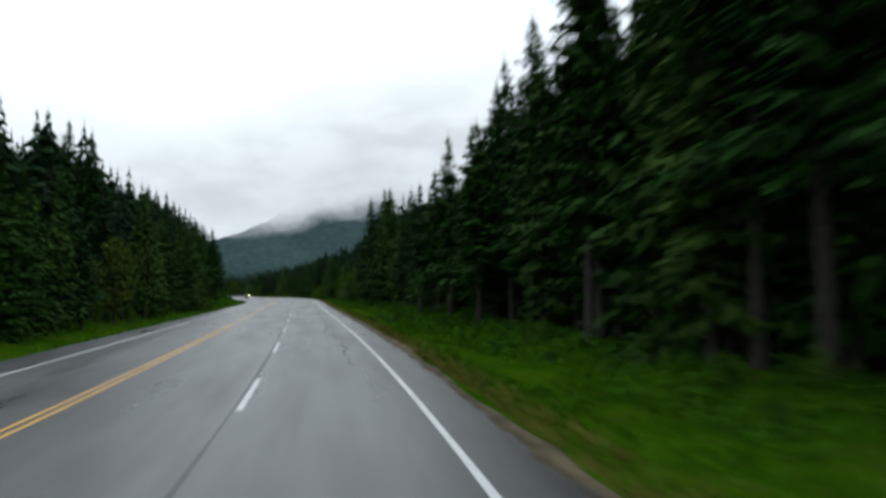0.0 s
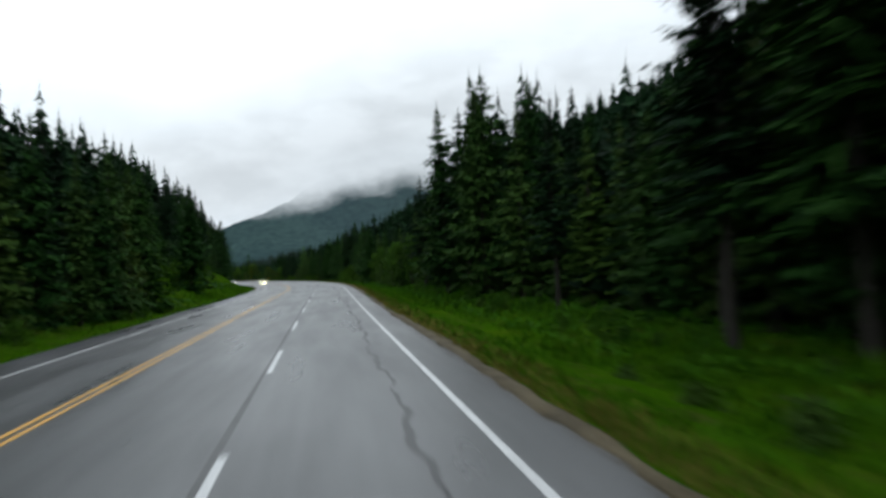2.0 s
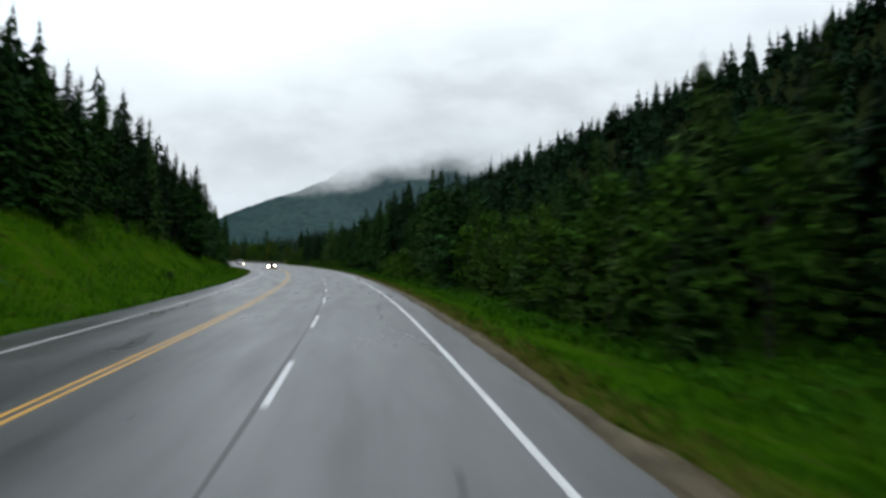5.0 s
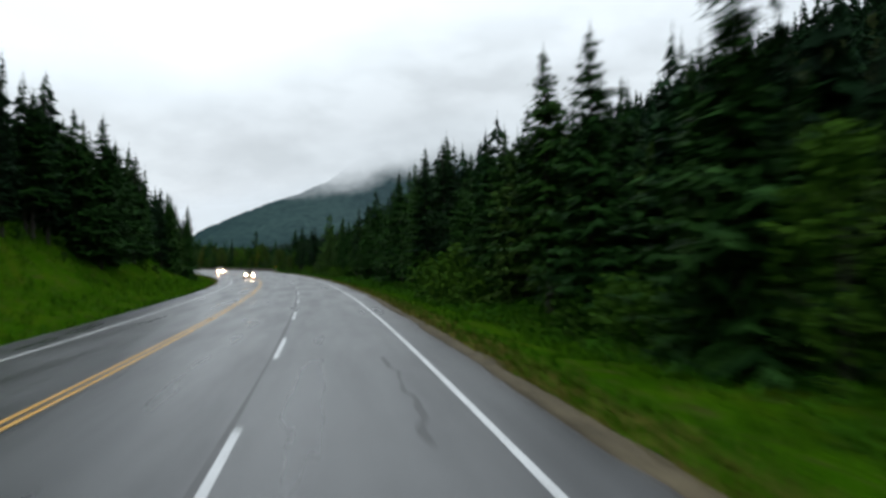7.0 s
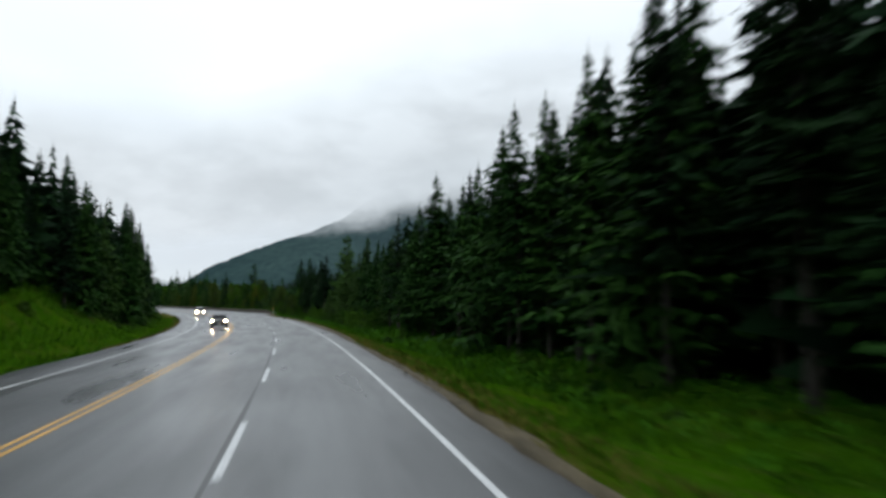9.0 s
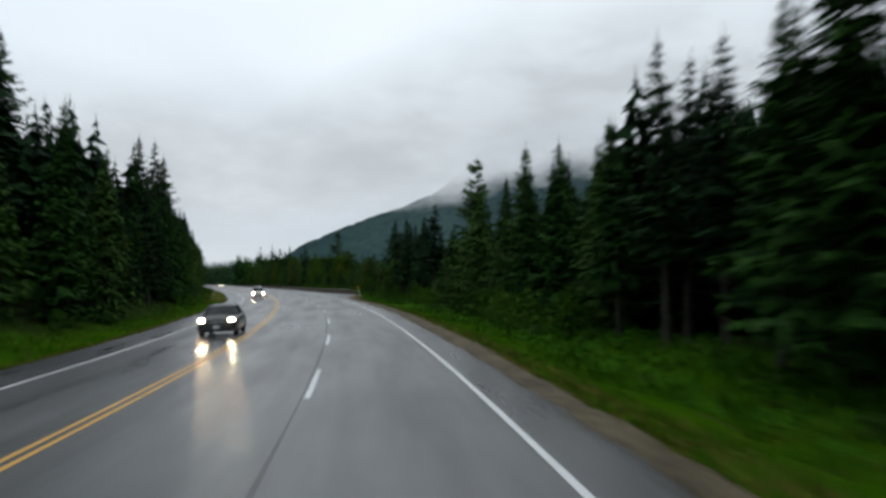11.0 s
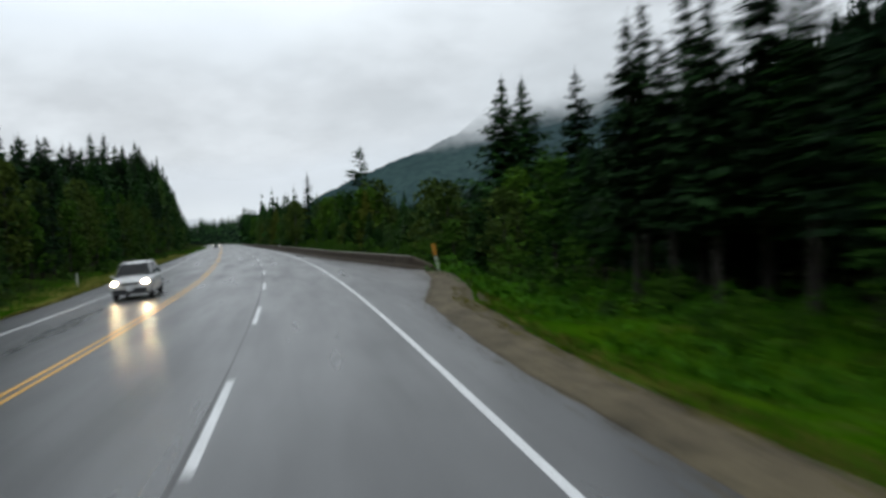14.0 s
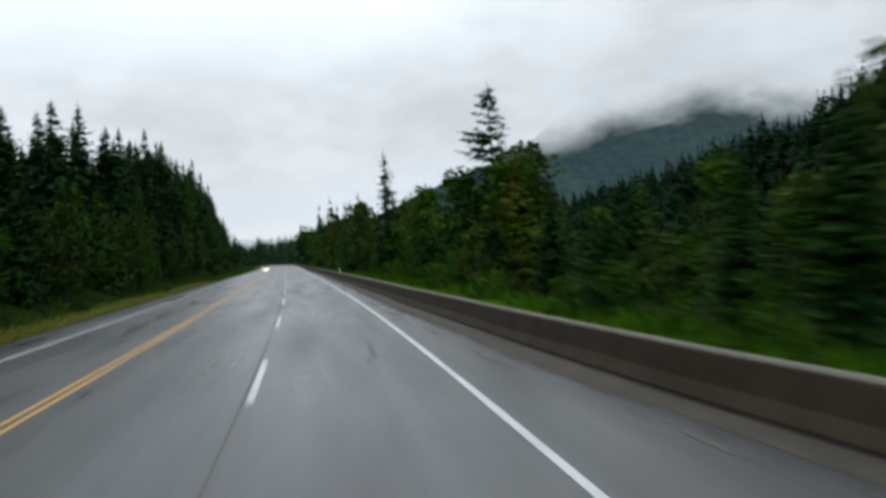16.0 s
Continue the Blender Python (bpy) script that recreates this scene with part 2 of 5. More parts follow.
def make_gravel():
    m, n, l, p = material("wet_gravel")
    v = n.new("ShaderNodeTexVoronoi")
    v.inputs["Scale"].default_value = 22.0
    tc = n.new("ShaderNodeTexCoord")
    l.new(tc.outputs["Object"], v.inputs["Vector"])
    big = noise_node(n, l, 0.6, 4)
    a = ramp_node(n, l, big.outputs["Fac"], [(0.3, (0.086, 0.070, 0.042)), (0.7, (0.155, 0.127, 0.078))])
    b = ramp_node(n, l, v.outputs["Distance"], [(0.1, (1.2,) * 3), (0.7, (0.6,) * 3)])
    mud = noise_node(n, l, 2.2, 6, 0.65)
    st = ramp_node(n, l, mud.outputs["Fac"], [(0.36, (0.50, 0.50, 0.48)), (0.52, (1.0, 1.0, 1.0)), (0.7, (1.2, 1.18, 1.12))])
    c0 = mix_node(n, l, 1.0, a.outputs[0], b.outputs[0], "MULTIPLY")
    c = mix_node(n, l, 1.0, c0.outputs[0], st.outputs[0], "MULTIPLY")
    l.new(c.outputs[0], p.inputs["Base Color"])
    p.inputs["Roughness"].default_value = 0.85
    p.inputs["Specular IOR Level"].default_value = 0.2
    bump_node(n, l, p, v.outputs["Distance"], 0.7, 0.02)
    return m


def make_paint(name, colour):
    m, n, l, p = material(name)
    t, u = noise_node(n, l, 14.0, 5, 0.65), noise_node(n, l, 0.8, 3)
    a = ramp_node(n, l, t.outputs["Fac"], [(0.34, tuple(0.35 * c + 0.03 for c in colour)), (0.46, colour)])
    b = ramp_node(n, l, u.outputs["Fac"], [(0.3, (0.82,) * 3), (0.7, (1.05,) * 3)])
    c = mix_node(n, l, 1.0, a.outputs[0], b.outputs[0], "MULTIPLY")
    l.new(c.outputs[0], p.inputs["Base Color"])
    p.inputs["Roughness"].default_value = 0.45
    return m


def make_leaf(name, dark, light):
    m, n, l, p = material(name)
    oi, ge = n.new("ShaderNodeObjectInfo"), n.new("ShaderNodeNewGeometry")
    big = noise_node(n, l, 0.5, 3)
    a = ramp_node(n, l, ge.outputs["Random Per Island"], [(0.0, dark), (1.0, light)])
    b = ramp_node(n, l, oi.outputs["Random"], [(0.0, (0.72, 0.80, 0.80)), (0.5, (1.0, 1.0, 1.0)), (1.0, (1.28, 1.18, 0.95))])
    g = ramp_node(n, l, big.outputs["Fac"], [(0.3, (0.75,) * 3), (0.7, (1.2,) * 3)])
    c = mix_node(n, l, 1.0, a.outputs[0], b.outputs[0], "MULTIPLY")
    d = mix_node(n, l, 1.0, c.outputs[0], g.outputs[0], "MULTIPLY")
    l.new(d.outputs[0], p.inputs["Base Color"])
    p.inputs["Roughness"].default_value = 0.75
    p.inputs["Specular IOR Level"].default_value = 0.04
    return m


def make_bark():
    m, n, l, p = material("bark")
    t = noise_node(n, l, 6.0, 5, stretch=(3, 3, 0.5))
    a = ramp_node(n, l, t.outputs["Fac"], [(0.3, (0.013, 0.011, 0.009)), (0.7, (0.044, 0.038, 0.032))])
    l.new(a.outputs[0], p.inputs["Base Color"])
    p.inputs["Roughness"].default_value = 0.9
    bump_node(n, l, p, t.outputs["Fac"], 0.8, 0.03)
    return m


def make_concrete():
    m, n, l, p = material("weathered_concrete")
    t, u = noise_node(n, l, 1.6, 6, 0.62), noise_node(n, l, 40.0, 3)
    s = noise_node(n, l, 2.0, 4, stretch=(4, 4, 0.35))
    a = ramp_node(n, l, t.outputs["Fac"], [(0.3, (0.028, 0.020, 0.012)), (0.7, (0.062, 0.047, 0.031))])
    b = ramp_node(n, l, s.outputs["Fac"], [(0.35, (0.68,) * 3), (0.65, (1.1,) * 3)])
    c = mix_node(n, l, 1.0, a.outputs[0], b.outputs[0], "MULTIPLY")
    l.new(c.outputs[0], p.inputs["Base Color"])
    p.inputs["Roughness"].default_value = 0.85
    p.inputs["Specular IOR Level"].default_value = 0.2
    bump_node(n, l, p, u.outputs["Fac"], 0.4, 0.01)
    return m


def make_far_forest():
    m, n, l, p = material("haze_blued_forest")
    v, t = noise_node(n, l, 0.09, 5, 0.7), noise_node(n, l, 0.006, 4)
    # forest green shifted towards blue: distance haze mixed into the base colour
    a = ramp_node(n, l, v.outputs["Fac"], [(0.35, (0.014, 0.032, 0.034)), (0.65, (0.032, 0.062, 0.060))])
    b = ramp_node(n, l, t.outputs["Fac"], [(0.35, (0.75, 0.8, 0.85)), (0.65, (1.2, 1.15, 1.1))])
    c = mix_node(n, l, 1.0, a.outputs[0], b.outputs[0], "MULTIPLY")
    l.new(c.outputs[0], p.inputs["Base Color"])
    p.inputs["Roughness"].default_value = 1.0
    p.inputs["Specular IOR Level"].default_value = 0.0
    return m


def make_cloud(name, scale, torn, stops, colour):
    """Self-lit sheet of drifting cloud or haze: pale, thin and torn towards its edges (UV v runs from the lower edge to
    the upper).
    """
    m, n, l, p = material(name)
    n.remove(p)
    out = n["Material Output"]
    em, tr, mx = n.new("ShaderNodeEmission"), n.new("ShaderNodeBsdfTransparent"), n.new("ShaderNodeMixShader")
    em.inputs[1].default_value = 1.0
    puff = noise_node(n, l, scale * 0.55, 4, 0.5, stretch=(1, 1, 2.2))
    tone = ramp_node(n, l, puff.outputs["Fac"], [(0.34, tuple(c * 0.89 for c in colour)), (0.64, tuple(min(1.0, c * 1.10) for c in colour))])
    l.new(tone.outputs[0], em.inputs[0])
    t = noise_node(n, l, scale, 7, 0.56, stretch=(1, 1, 1.7))
    tc, sp = n.new("ShaderNodeTexCoord"), n.new("ShaderNodeSeparateXYZ")
    l.new(tc.outputs["UV"], sp.inputs[0])
    sc, add = n.new("ShaderNodeMath"), n.new("ShaderNodeMath")
    sc.operation, add.operation = "MULTIPLY_ADD", "ADD"
    sc.inputs[1].default_value, sc.inputs[2].default_value = torn, -torn / 2
    l.new(t.outputs["Fac"], sc.inputs[0])
    l.new(sp.outputs["Y"], add.inputs[0])
    l.new(sc.outputs[0], add.inputs[1])
    r = ramp_node(n, l, add.outputs[0], [(q, (a,) * 3) for q, a in stops])
    fade = n.new("ShaderNodeMapRange")
    fade.interpolation_type = "SMOOTHSTEP"
    fade.inputs[1].default_value, fade.inputs[2].default_value, fade.inputs[3].default_value, fade.inputs[4].default_value = 0.25, 0.98, 1.0, 0.0
    l.new(sp.outputs["Y"], fade.inputs[0])
    side = n.new("ShaderNodeMapRange")
    side.interpolation_type = "SMOOTHSTEP"
    side.inputs[1].default_value, side.inputs[2].default_value, side.inputs[3].default_value, side.inputs[4].default_value = 0.72, 1.0, 1.0, 0.0
    l.new(sp.outputs["X"], side.inputs[0])
    ends = n.new("ShaderNodeMath")
    ends.operation = "MULTIPLY"
    l.new(fade.outputs[0], ends.inputs[0])
    l.new(side.outputs[0], ends.inputs[1])
    both = n.new("ShaderNodeMath")
    both.operation = "MULTIPLY"
    l.new(r.outputs[0], both.inputs[0])
    l.new(ends.outputs[0], both.inputs[1])
    l.new(both.outputs[0], mx.inputs[0])
    l.new(tr.outputs[0], mx.inputs[1])
    l.new(em.outputs[0], mx.inputs[2])
    l.new(mx.outputs[0], out.inputs[0])
    return m


def make_lamp(name, colour, power):
    m, n, l, p = material(name)
    p.inputs["Base Color"].default_value = (*colour, 1)
    p.inputs["Emission Color"].default_value = (*colour, 1)
    p.inputs["Emission Strength"].default_value = power
    return m


ASPHALT, GROUND, GRAVEL = make_asphalt(), make_ground(), make_gravel()
WHITE_PAINT, YELLOW_PAINT = make_paint("white_road_paint", (0.66, 0.67, 0.68)), make_paint("yellow_road_paint", (0.62, 0.33, 0.03))
NEEDLES = make_leaf("spruce_needles", (0.0080, 0.028, 0.0064), (0.026, 0.074, 0.0135))
# darker copy of the needles: forest shade put into the colour
NEEDLES_DARK = make_leaf("shade_darkened_needles", (0.004, 0.012, 0.006), (0.015, 0.042, 0.014))
NEEDLES_FRESH = make_leaf("fresh_conifer_needles", (0.021, 0.050, 0.011), (0.048, 0.098, 0.020))
LEAVES = make_leaf("shrub_leaves", (0.020, 0.056, 0.005), (0.050, 0.115, 0.012))
LEAVES_OLIVE = make_leaf("olive_leaves", (0.026, 0.050, 0.008), (0.062, 0.094, 0.018))
COTTONWOOD_LEAVES = make_leaf("cottonwood_leaves", (0.034, 0.080, 0.012), (0.075, 0.145, 0.030))
LARCH_NEEDLES = make_leaf("larch_needles", (0.036, 0.054, 0.008), (0.078, 0.100, 0.016))
BLADES = make_leaf("grass_blades", (0.019, 0.070, 0.0015), (0.047, 0.125, 0.003))
WEEDS = make_leaf("weeds", (0.015, 0.066, 0.003), (0.042, 0.128, 0.006))
DRY_BLADES = make_leaf("olive_grass", (0.060, 0.066, 0.012), (0.120, 0.110, 0.028))
PALE_BLADES = make_leaf("pale_verge_grass", (0.105, 0.125, 0.028), (0.200, 0.200, 0.060))
BARK, CONCRETE, FAR_FOREST = make_bark(), make_concrete(), make_far_forest()
DIRT = plain("wet_dirt", (0.052, 0.043, 0.033), 0.8, 0, 0.4, 2.2)
SAND = plain("washed_sand", (0.15, 0.13, 0.10), 0.85, 0, 0.35, 4)
TAR_SEAM = plain("crack_sealant", (0.026, 0.026, 0.028), 0.45, 0, 0.3, 9)
JOINT = plain("worn_joint", (0.050, 0.051, 0.053), 0.5, 0, 0.35, 2.5)


# ---- mesh helpers ----
def mesh_object(name, verts, faces, mat, parent=None, label="", smooth_faces=False):
    me = bpy.data.meshes.new(name)
    me.from_pydata([tuple(v) for v in np.asarray(verts, float)], [], [tuple(int(i) for i in f) for f in faces])
    me.materials.append(mat)
    if smooth_faces:
        me.polygons.foreach_set("use_smooth", np.ones(len(me.polygons), bool))
    ob = new(name, me)
    if parent:
        ob.parent = parent
    return tagged(ob, label)


def part(name, bm, mat, parent=None, label="", smooth_faces=False):
    me = bpy.data.meshes.new(name)
    bm.to_mesh(me)
    bm.free()
    me.materials.append(mat)
    if smooth_faces:
        me.polygons.foreach_set("use_smooth", np.ones(len(me.polygons), bool))
    ob = new(name, me)
    if parent:
        ob.parent = parent
    return tagged(ob, label)


def strip(name, ss, d0, d1, z, mat, thick=0.0, parent=None, label=""):
    """A band along the road between d0 and d1 (numbers or arrays), z over its plane, with sides if it has thickness."""
    a, b = on_road(ss, np.broadcast_to(d0, ss.shape), z), on_road(ss, np.broadcast_to(d1, ss.shape), z)
    k = len(ss)
    v, f = [*a, *b], [(i, i + k, i + k + 1, i + 1) for i in range(k - 1)]
    if thick:
        v += [p - np.array((0, 0, thick)) for p in (*a, *b)]
        f += [(i + 1, i + 1 + 2 * k, i + 2 * k, i) for i in range(k - 1)]
        f += [(i + k, i + 3 * k, i + 3 * k + 1, i + k + 1) for i in range(k - 1)]
        f += [(0, 2 * k, 3 * k, k), (k - 1, 2 * k - 1, 4 * k - 1, 3 * k - 1)]
    ob = mesh_object(name, v, f, mat, parent, label)
    uv = ob.data.uv_layers.new(name="UVMap")
    idx = np.empty(len(ob.data.loops), int)
    ob.data.loops.foreach_get("vertex_index", idx)
    us = np.tile(np.concatenate([np.broadcast_to(d0, ss.shape), np.broadcast_to(d1, ss.shape)]), 2 if thick else 1)
    vs = np.tile(ss, 4 if thick else 2)
    uv.data.foreach_set("uv", np.stack([us[idx], vs[idx]], 1).astype(np.float32).ravel())
    return ob


# ---- ground: one sheet to the horizon ----
def build_ground():
    rng = np.random.default_rng(3)
    dd = np.array([-6.2, -7.4, -8.6, -10, -11.6, -13.5, -16, -19, -23, -29, -38, -50, -70, -95, 0, 8.2, 9.4, 10.6, 12, 13.4, 15, 17, 19.5,
                   23, 28, 36, 48, 64, 80, 96, 114, 134, 156, 180])
    ss = np.arange(-120, 900, 7.0)
    S, D = np.meshgrid(ss, dd, indexing="ij")
    jit = np.where((D > tar_right(S) + 1.4) | (D < -9), 1.0, 0.0)
    S = S + rng.uniform(-2, 2, S.shape) * jit
    near = on_ground(S, D)
    near[..., 2] += rng.uniform(-0.12, 0.12, S.shape) * jit
    wild = smooth(S, 372, 388)
    shaggy = smooth(S, 295, 330)
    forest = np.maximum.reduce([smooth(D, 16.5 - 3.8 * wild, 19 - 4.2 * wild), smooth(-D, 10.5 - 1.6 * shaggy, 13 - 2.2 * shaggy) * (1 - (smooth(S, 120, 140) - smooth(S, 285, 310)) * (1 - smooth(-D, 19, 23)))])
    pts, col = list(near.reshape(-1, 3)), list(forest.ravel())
    road = np.stack([R_X, R_Y], 1)[::6]
    for step, reach in ((45.0, 620.0), (320.0, 4800.0)):
        xs = np.arange(-reach, reach + 1, step)
        for x in xs:
            for y in xs + 300:
                q = np.array((x, y)) + rng.uniform(-0.3, 0.3, 2) * step
                gap = np.hypot(*(road - q).T)
                i = int(gap.argmin())
                if gap[i] < 190 or (step > 100 and max(abs(x), abs(y - 300)) < 640):
                    continue
                s = RS[i * 6]
                psi = R_PSI[i * 6]
                side = (q[0] - R_X[i * 6]) * math.cos(psi) + (q[1] - R_Y[i * 6]) * math.sin(psi)
                h = R_Z[i * 6] + float(relief(s, math.copysign(min(gap[i], 260), side))) if step < 100 else 4.0
                if y < -200 or y > 950:
                    h = min(h, 20.0)
                pts.append((q[0], q[1], h))
                col.append(1.0)

    v2, _, tri, *_rest = mathutils.geometry.delaunay_2d_cdt([Vector((p[0], p[1])) for p in pts], [], [], 0, 0.001)
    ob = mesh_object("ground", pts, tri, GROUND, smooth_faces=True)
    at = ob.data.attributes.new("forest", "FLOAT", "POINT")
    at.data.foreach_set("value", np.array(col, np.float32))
    return tagged(ob, "green grass verges and dark forest floor", "ground", kind="structure")


build_ground()

# ---- road ----
ss_road = np.concatenate([np.arange(-120, -10, 2.0), np.arange(-10, 420, 0.5), np.arange(420, 1240, 4.0)])


def wander(ss, *waves):
    """Uneven offsets along the road: pairs of size in metres and waves a metre."""
    return np.array([sum(a * noise.noise(Vector((s * k, 7.3 * i, 0.5))) for i, (a, k) in enumerate(waves)) for s in ss])


ragged = wander(ss_road, (0.16, 0.12), (0.09, 0.45), (0.06, 1.3))
road = strip("road", ss_road, tar_left(ss_road) + ragged, tar_right(ss_road) + ragged[::-1], 0.0, ASPHALT, 0.14)
tagged(road, "wet grey asphalt highway with faint wheel tracks", "road", kind="structure")


def build_markings():
    ss = np.arange(-110, 1235, 2.0)
    for name, d, w, mat, text in (("edge_line", EDGE_R, 0.115, WHITE_PAINT, "solid white edge line on wet asphalt"),
                                  ("edge_line", EDGE_L, 0.15, WHITE_PAINT, "solid white edge line on wet asphalt"),
                                  ("centre_line", -0.13, 0.12, YELLOW_PAINT, "solid yellow centre line, one of a pair"),
                                  ("centre_line", 0.13, 0.12, YELLOW_PAINT, "solid yellow centre line, one of a pair")):
        w2 = w / 2 * (1 + 0.06 * np.sin(ss * 0.9 + d))
        d = d + (np.interp(ss, [285, 310, 350, 390], [0, -0.10, -0.10, 0]) if d == EDGE_R else np.interp(ss, [388, 404], [0, -0.26 if d == EDGE_L else -0.10]))
        tagged(strip(name, ss, d - w2, d + w2, 0.005, mat), text, "road marking", "painted road lines", "structure")
    for k in range(-6, 60):
        s0 = 14.98 + 13.32 * k
        tagged(strip("lane_dash", np.linspace(s0, s0 + 5.1, 4), LANE - 0.066, LANE + 0.066, 0.005, WHITE_PAINT),
               "white lane dash painted on wet asphalt", "road marking", "lane dashes", "structure")


build_markings()


def build_seams():
    """Black crack sealant: the long joint under the lane dashes and meandering cracks near the edge line."""
    rng = random.Random(5)
    ss = np.arange(-40, 470, 1.0)
    w = 0.045 * (1 + 0.4 * np.sin(ss * 0.33)) * np.interp(ss, [230, 330], [1, 0.55])
    tagged(strip("tar_seam", ss, LANE - 0.12 - w, LANE - 0.12 + w, 0.003, JOINT), "black sealed joint along the lane line", "road seam", kind="structure")
    for s0, s1, d0, d1 in ((22, 58, 6.5, 6.45), (56, 80, 6.45, 6.6), (78, 106, 6.7, 6.55), (101, 117, 6.75, 6.15), (104, 114, 6.85, 6.9), (106, 131, 6.3, 6.5),
                           (38, 46, 5.9, 6.5), (178, 187, 6.5, 6.65), (150, 160, 6.3, 6.6), (404, 408, 6.1, 6.5)):
        ss = np.arange(s0, s1, 0.35)
        ph = rng.uniform(0, 6)
        d = np.interp(ss, [s0, s1], [d0, d1]) + 0.06 * np.sin(ss * 0.55 + ph) + 0.06 * np.sin(ss * 1.7 + ph) + 0.035 * np.sin(ss * 4.1) + np.array([rng.uniform(-0.015, 0.015) for q in ss])
        w = 0.046 + 0.020 * np.sin(ss * 0.8 + ph) + 0.012 * np.sin(ss * 3.7)
        tagged(strip("tar_seam", ss, d - w, d + w, 0.004, TAR_SEAM), "meandering black crack sealant on asphalt", "road seam", kind="structure")


build_seams()


def build_gravel():
    ss = np.arange(-110, 380, 0.5)
    rag = wander(ss, (0.30, 0.07), (0.22, 0.3), (0.14, 0.9))
    wide = np.interp(ss, [-110, 250, 300, 350, 358, 364, 372, 380], [0.5, 0.65, 1.25, 1.4, 1.6, 1.9, 1.6, 0.9])
    rows, k = [], 6
    for j in range(k):
        u = j / (k - 1)
        d = tar_right(ss) - 0.4 + (wide + 0.4 + rag) * u
        p = on_ground(ss, d, 0.05)
        r = on_road(ss, d, -0.03)
        p[:, 2] = np.maximum(p[:, 2] + 0.03 * (1 - u), r[:, 2] - 0.03 - 0.12 * u) - (0.10 if j == k - 1 else 0.0)
        rows.append(p)
    v = np.concatenate(rows)
    m = len(ss)
    f = [(j * m + i, (j + 1) * m + i, (j + 1) * m + i + 1, j * m + i + 1) for j in range(k - 1) for i in range(m - 1)]
    tagged(mesh_object("gravel_shoulder", v, f, GRAVEL, smooth_faces=True), "brown wet gravel shoulder beside the asphalt", "road shoulder", kind="structure")
    ss = np.arange(-110, 900, 2.0)
    rag = 0.12 * np.sin(ss * 0.8)
    a, b, c = on_road(ss, tar_left(ss) + 0.2, -0.02), on_road(ss, tar_left(ss) - 0.1, -0.03), on_ground(ss, tar_left(ss) - 0.45 + rag, -0.02)
    m = len(ss)
    f = [(j * m + i + 1, (j + 1) * m + i + 1, (j + 1) * m + i, j * m + i) for j in range(2) for i in range(m - 1)]
    tagged(mesh_object("gravel_shoulder", np.concatenate([a, b, c]), f, GRAVEL), "narrow gravel strip between asphalt and grass", "road shoulder", kind="structure")


build_gravel()


def build_grit():
    """Loose stones washed from the gravel over the asphalt's edge: small uneven chips, thinning out towards the road."""
    rng = np.random.default_rng(77)
    n = 12000
    S = rng.uniform(2, 376, n)
    D = tar_right(S) + 0.12 - np.abs(rng.normal(0, 1, n)) * np.interp(S, [250, 350, 362, 376], [0.12, 0.16, 0.38, 0.40])
    P = on_road(S, D, 0.004)
    r = rng.uniform(0.015, 0.05, n)
    q = []
    for k in range(4):
        a = 1.571 * k + rng.uniform(-0.6, 0.6, n)
        rr = r * rng.uniform(0.6, 1.3, n)
        q.append(P + np.stack([np.cos(a) * rr, np.sin(a) * rr, rng.uniform(0, 0.006, n) + 0.045 * np.cos(a) * rr], 1))
    tagged(faces_object("grit", np.stack(q, 1), GRAVEL), "loose wet grit scattered along the asphalt edge", "grit", kind="stuff")


# ---- far mountain and its clouds ----
def skyline(az):
    """Height at which the far slope meets cloud or sky, by azimuth to the left of north in degrees."""
    return np.interp(az, [-60, -20, -5, 1, 3, 5, 7, 9, 11, 13, 14.5, 16, 17.5, 60], [185, 182, 176, 168, 151, 131, 111, 96, 78, 58, 35, 12, 0, 0])


def crest(az):
    """Height of the mountain's crest in metres; over the cloud's base it climbs on unseen."""
    return skyline(az) * np.interp(az, [-4, 2, 5], [1.3, 1.15, 1.0])


def heightfield(name, az0, az1, step, foot, reach, top, rough, label):
    az = np.radians(np.arange(az0, az1, step))
    depth = np.linspace(0, 1, 26)
    A, U = np.meshgrid(az, depth, indexing="ij")
    dist = foot * (1 + reach * U)
    rr = np.array([[noise.noise(Vector((a * 9, u * 4, 0.3))) + 0.5 * noise.noise(Vector((a * 25, u * 9, 4))) for u in depth] for a in az])
    fine = np.array([[noise.noise(Vector((a * 170, u * 30, 2))) + 0.6 * noise.noise(Vector((a * 420, u * 60, 5))) for u in depth] for a in az])
    Z = np.interp(np.degrees(A), [4, 10], [4, -12]) * (1 - U) ** 2 + top(np.degrees(A)) * U ** np.interp(np.degrees(A), [2, 7], [2.2, 1.0]) * (1 + 0.16 * rr * (1 - U ** 3)) + rough * fine
    v = np.stack([-np.sin(A) * dist, np.cos(A) * dist, Z], -1).reshape(-1, 3)
    m = len(depth)
    f = [(i * m + j, i * m + j + 1, (i + 1) * m + j + 1, (i + 1) * m + j) for i in range(len(az) - 1) for j in range(m - 1)]
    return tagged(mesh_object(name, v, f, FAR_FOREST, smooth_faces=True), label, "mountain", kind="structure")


FOOT = 820.0
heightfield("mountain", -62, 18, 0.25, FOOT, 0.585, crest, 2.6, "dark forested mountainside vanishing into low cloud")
heightfield("distant_range", -5, 62, 0.5, 1900.0, 0.3, lambda a: np.interp(a, [-5, 6, 12, 17, 20, 23, 27, 34, 62], [50, 60, 66, 70, 64, 74, 58, 80, 110]), 5.0, "forested range far up the valley, haze-blue in its colour")


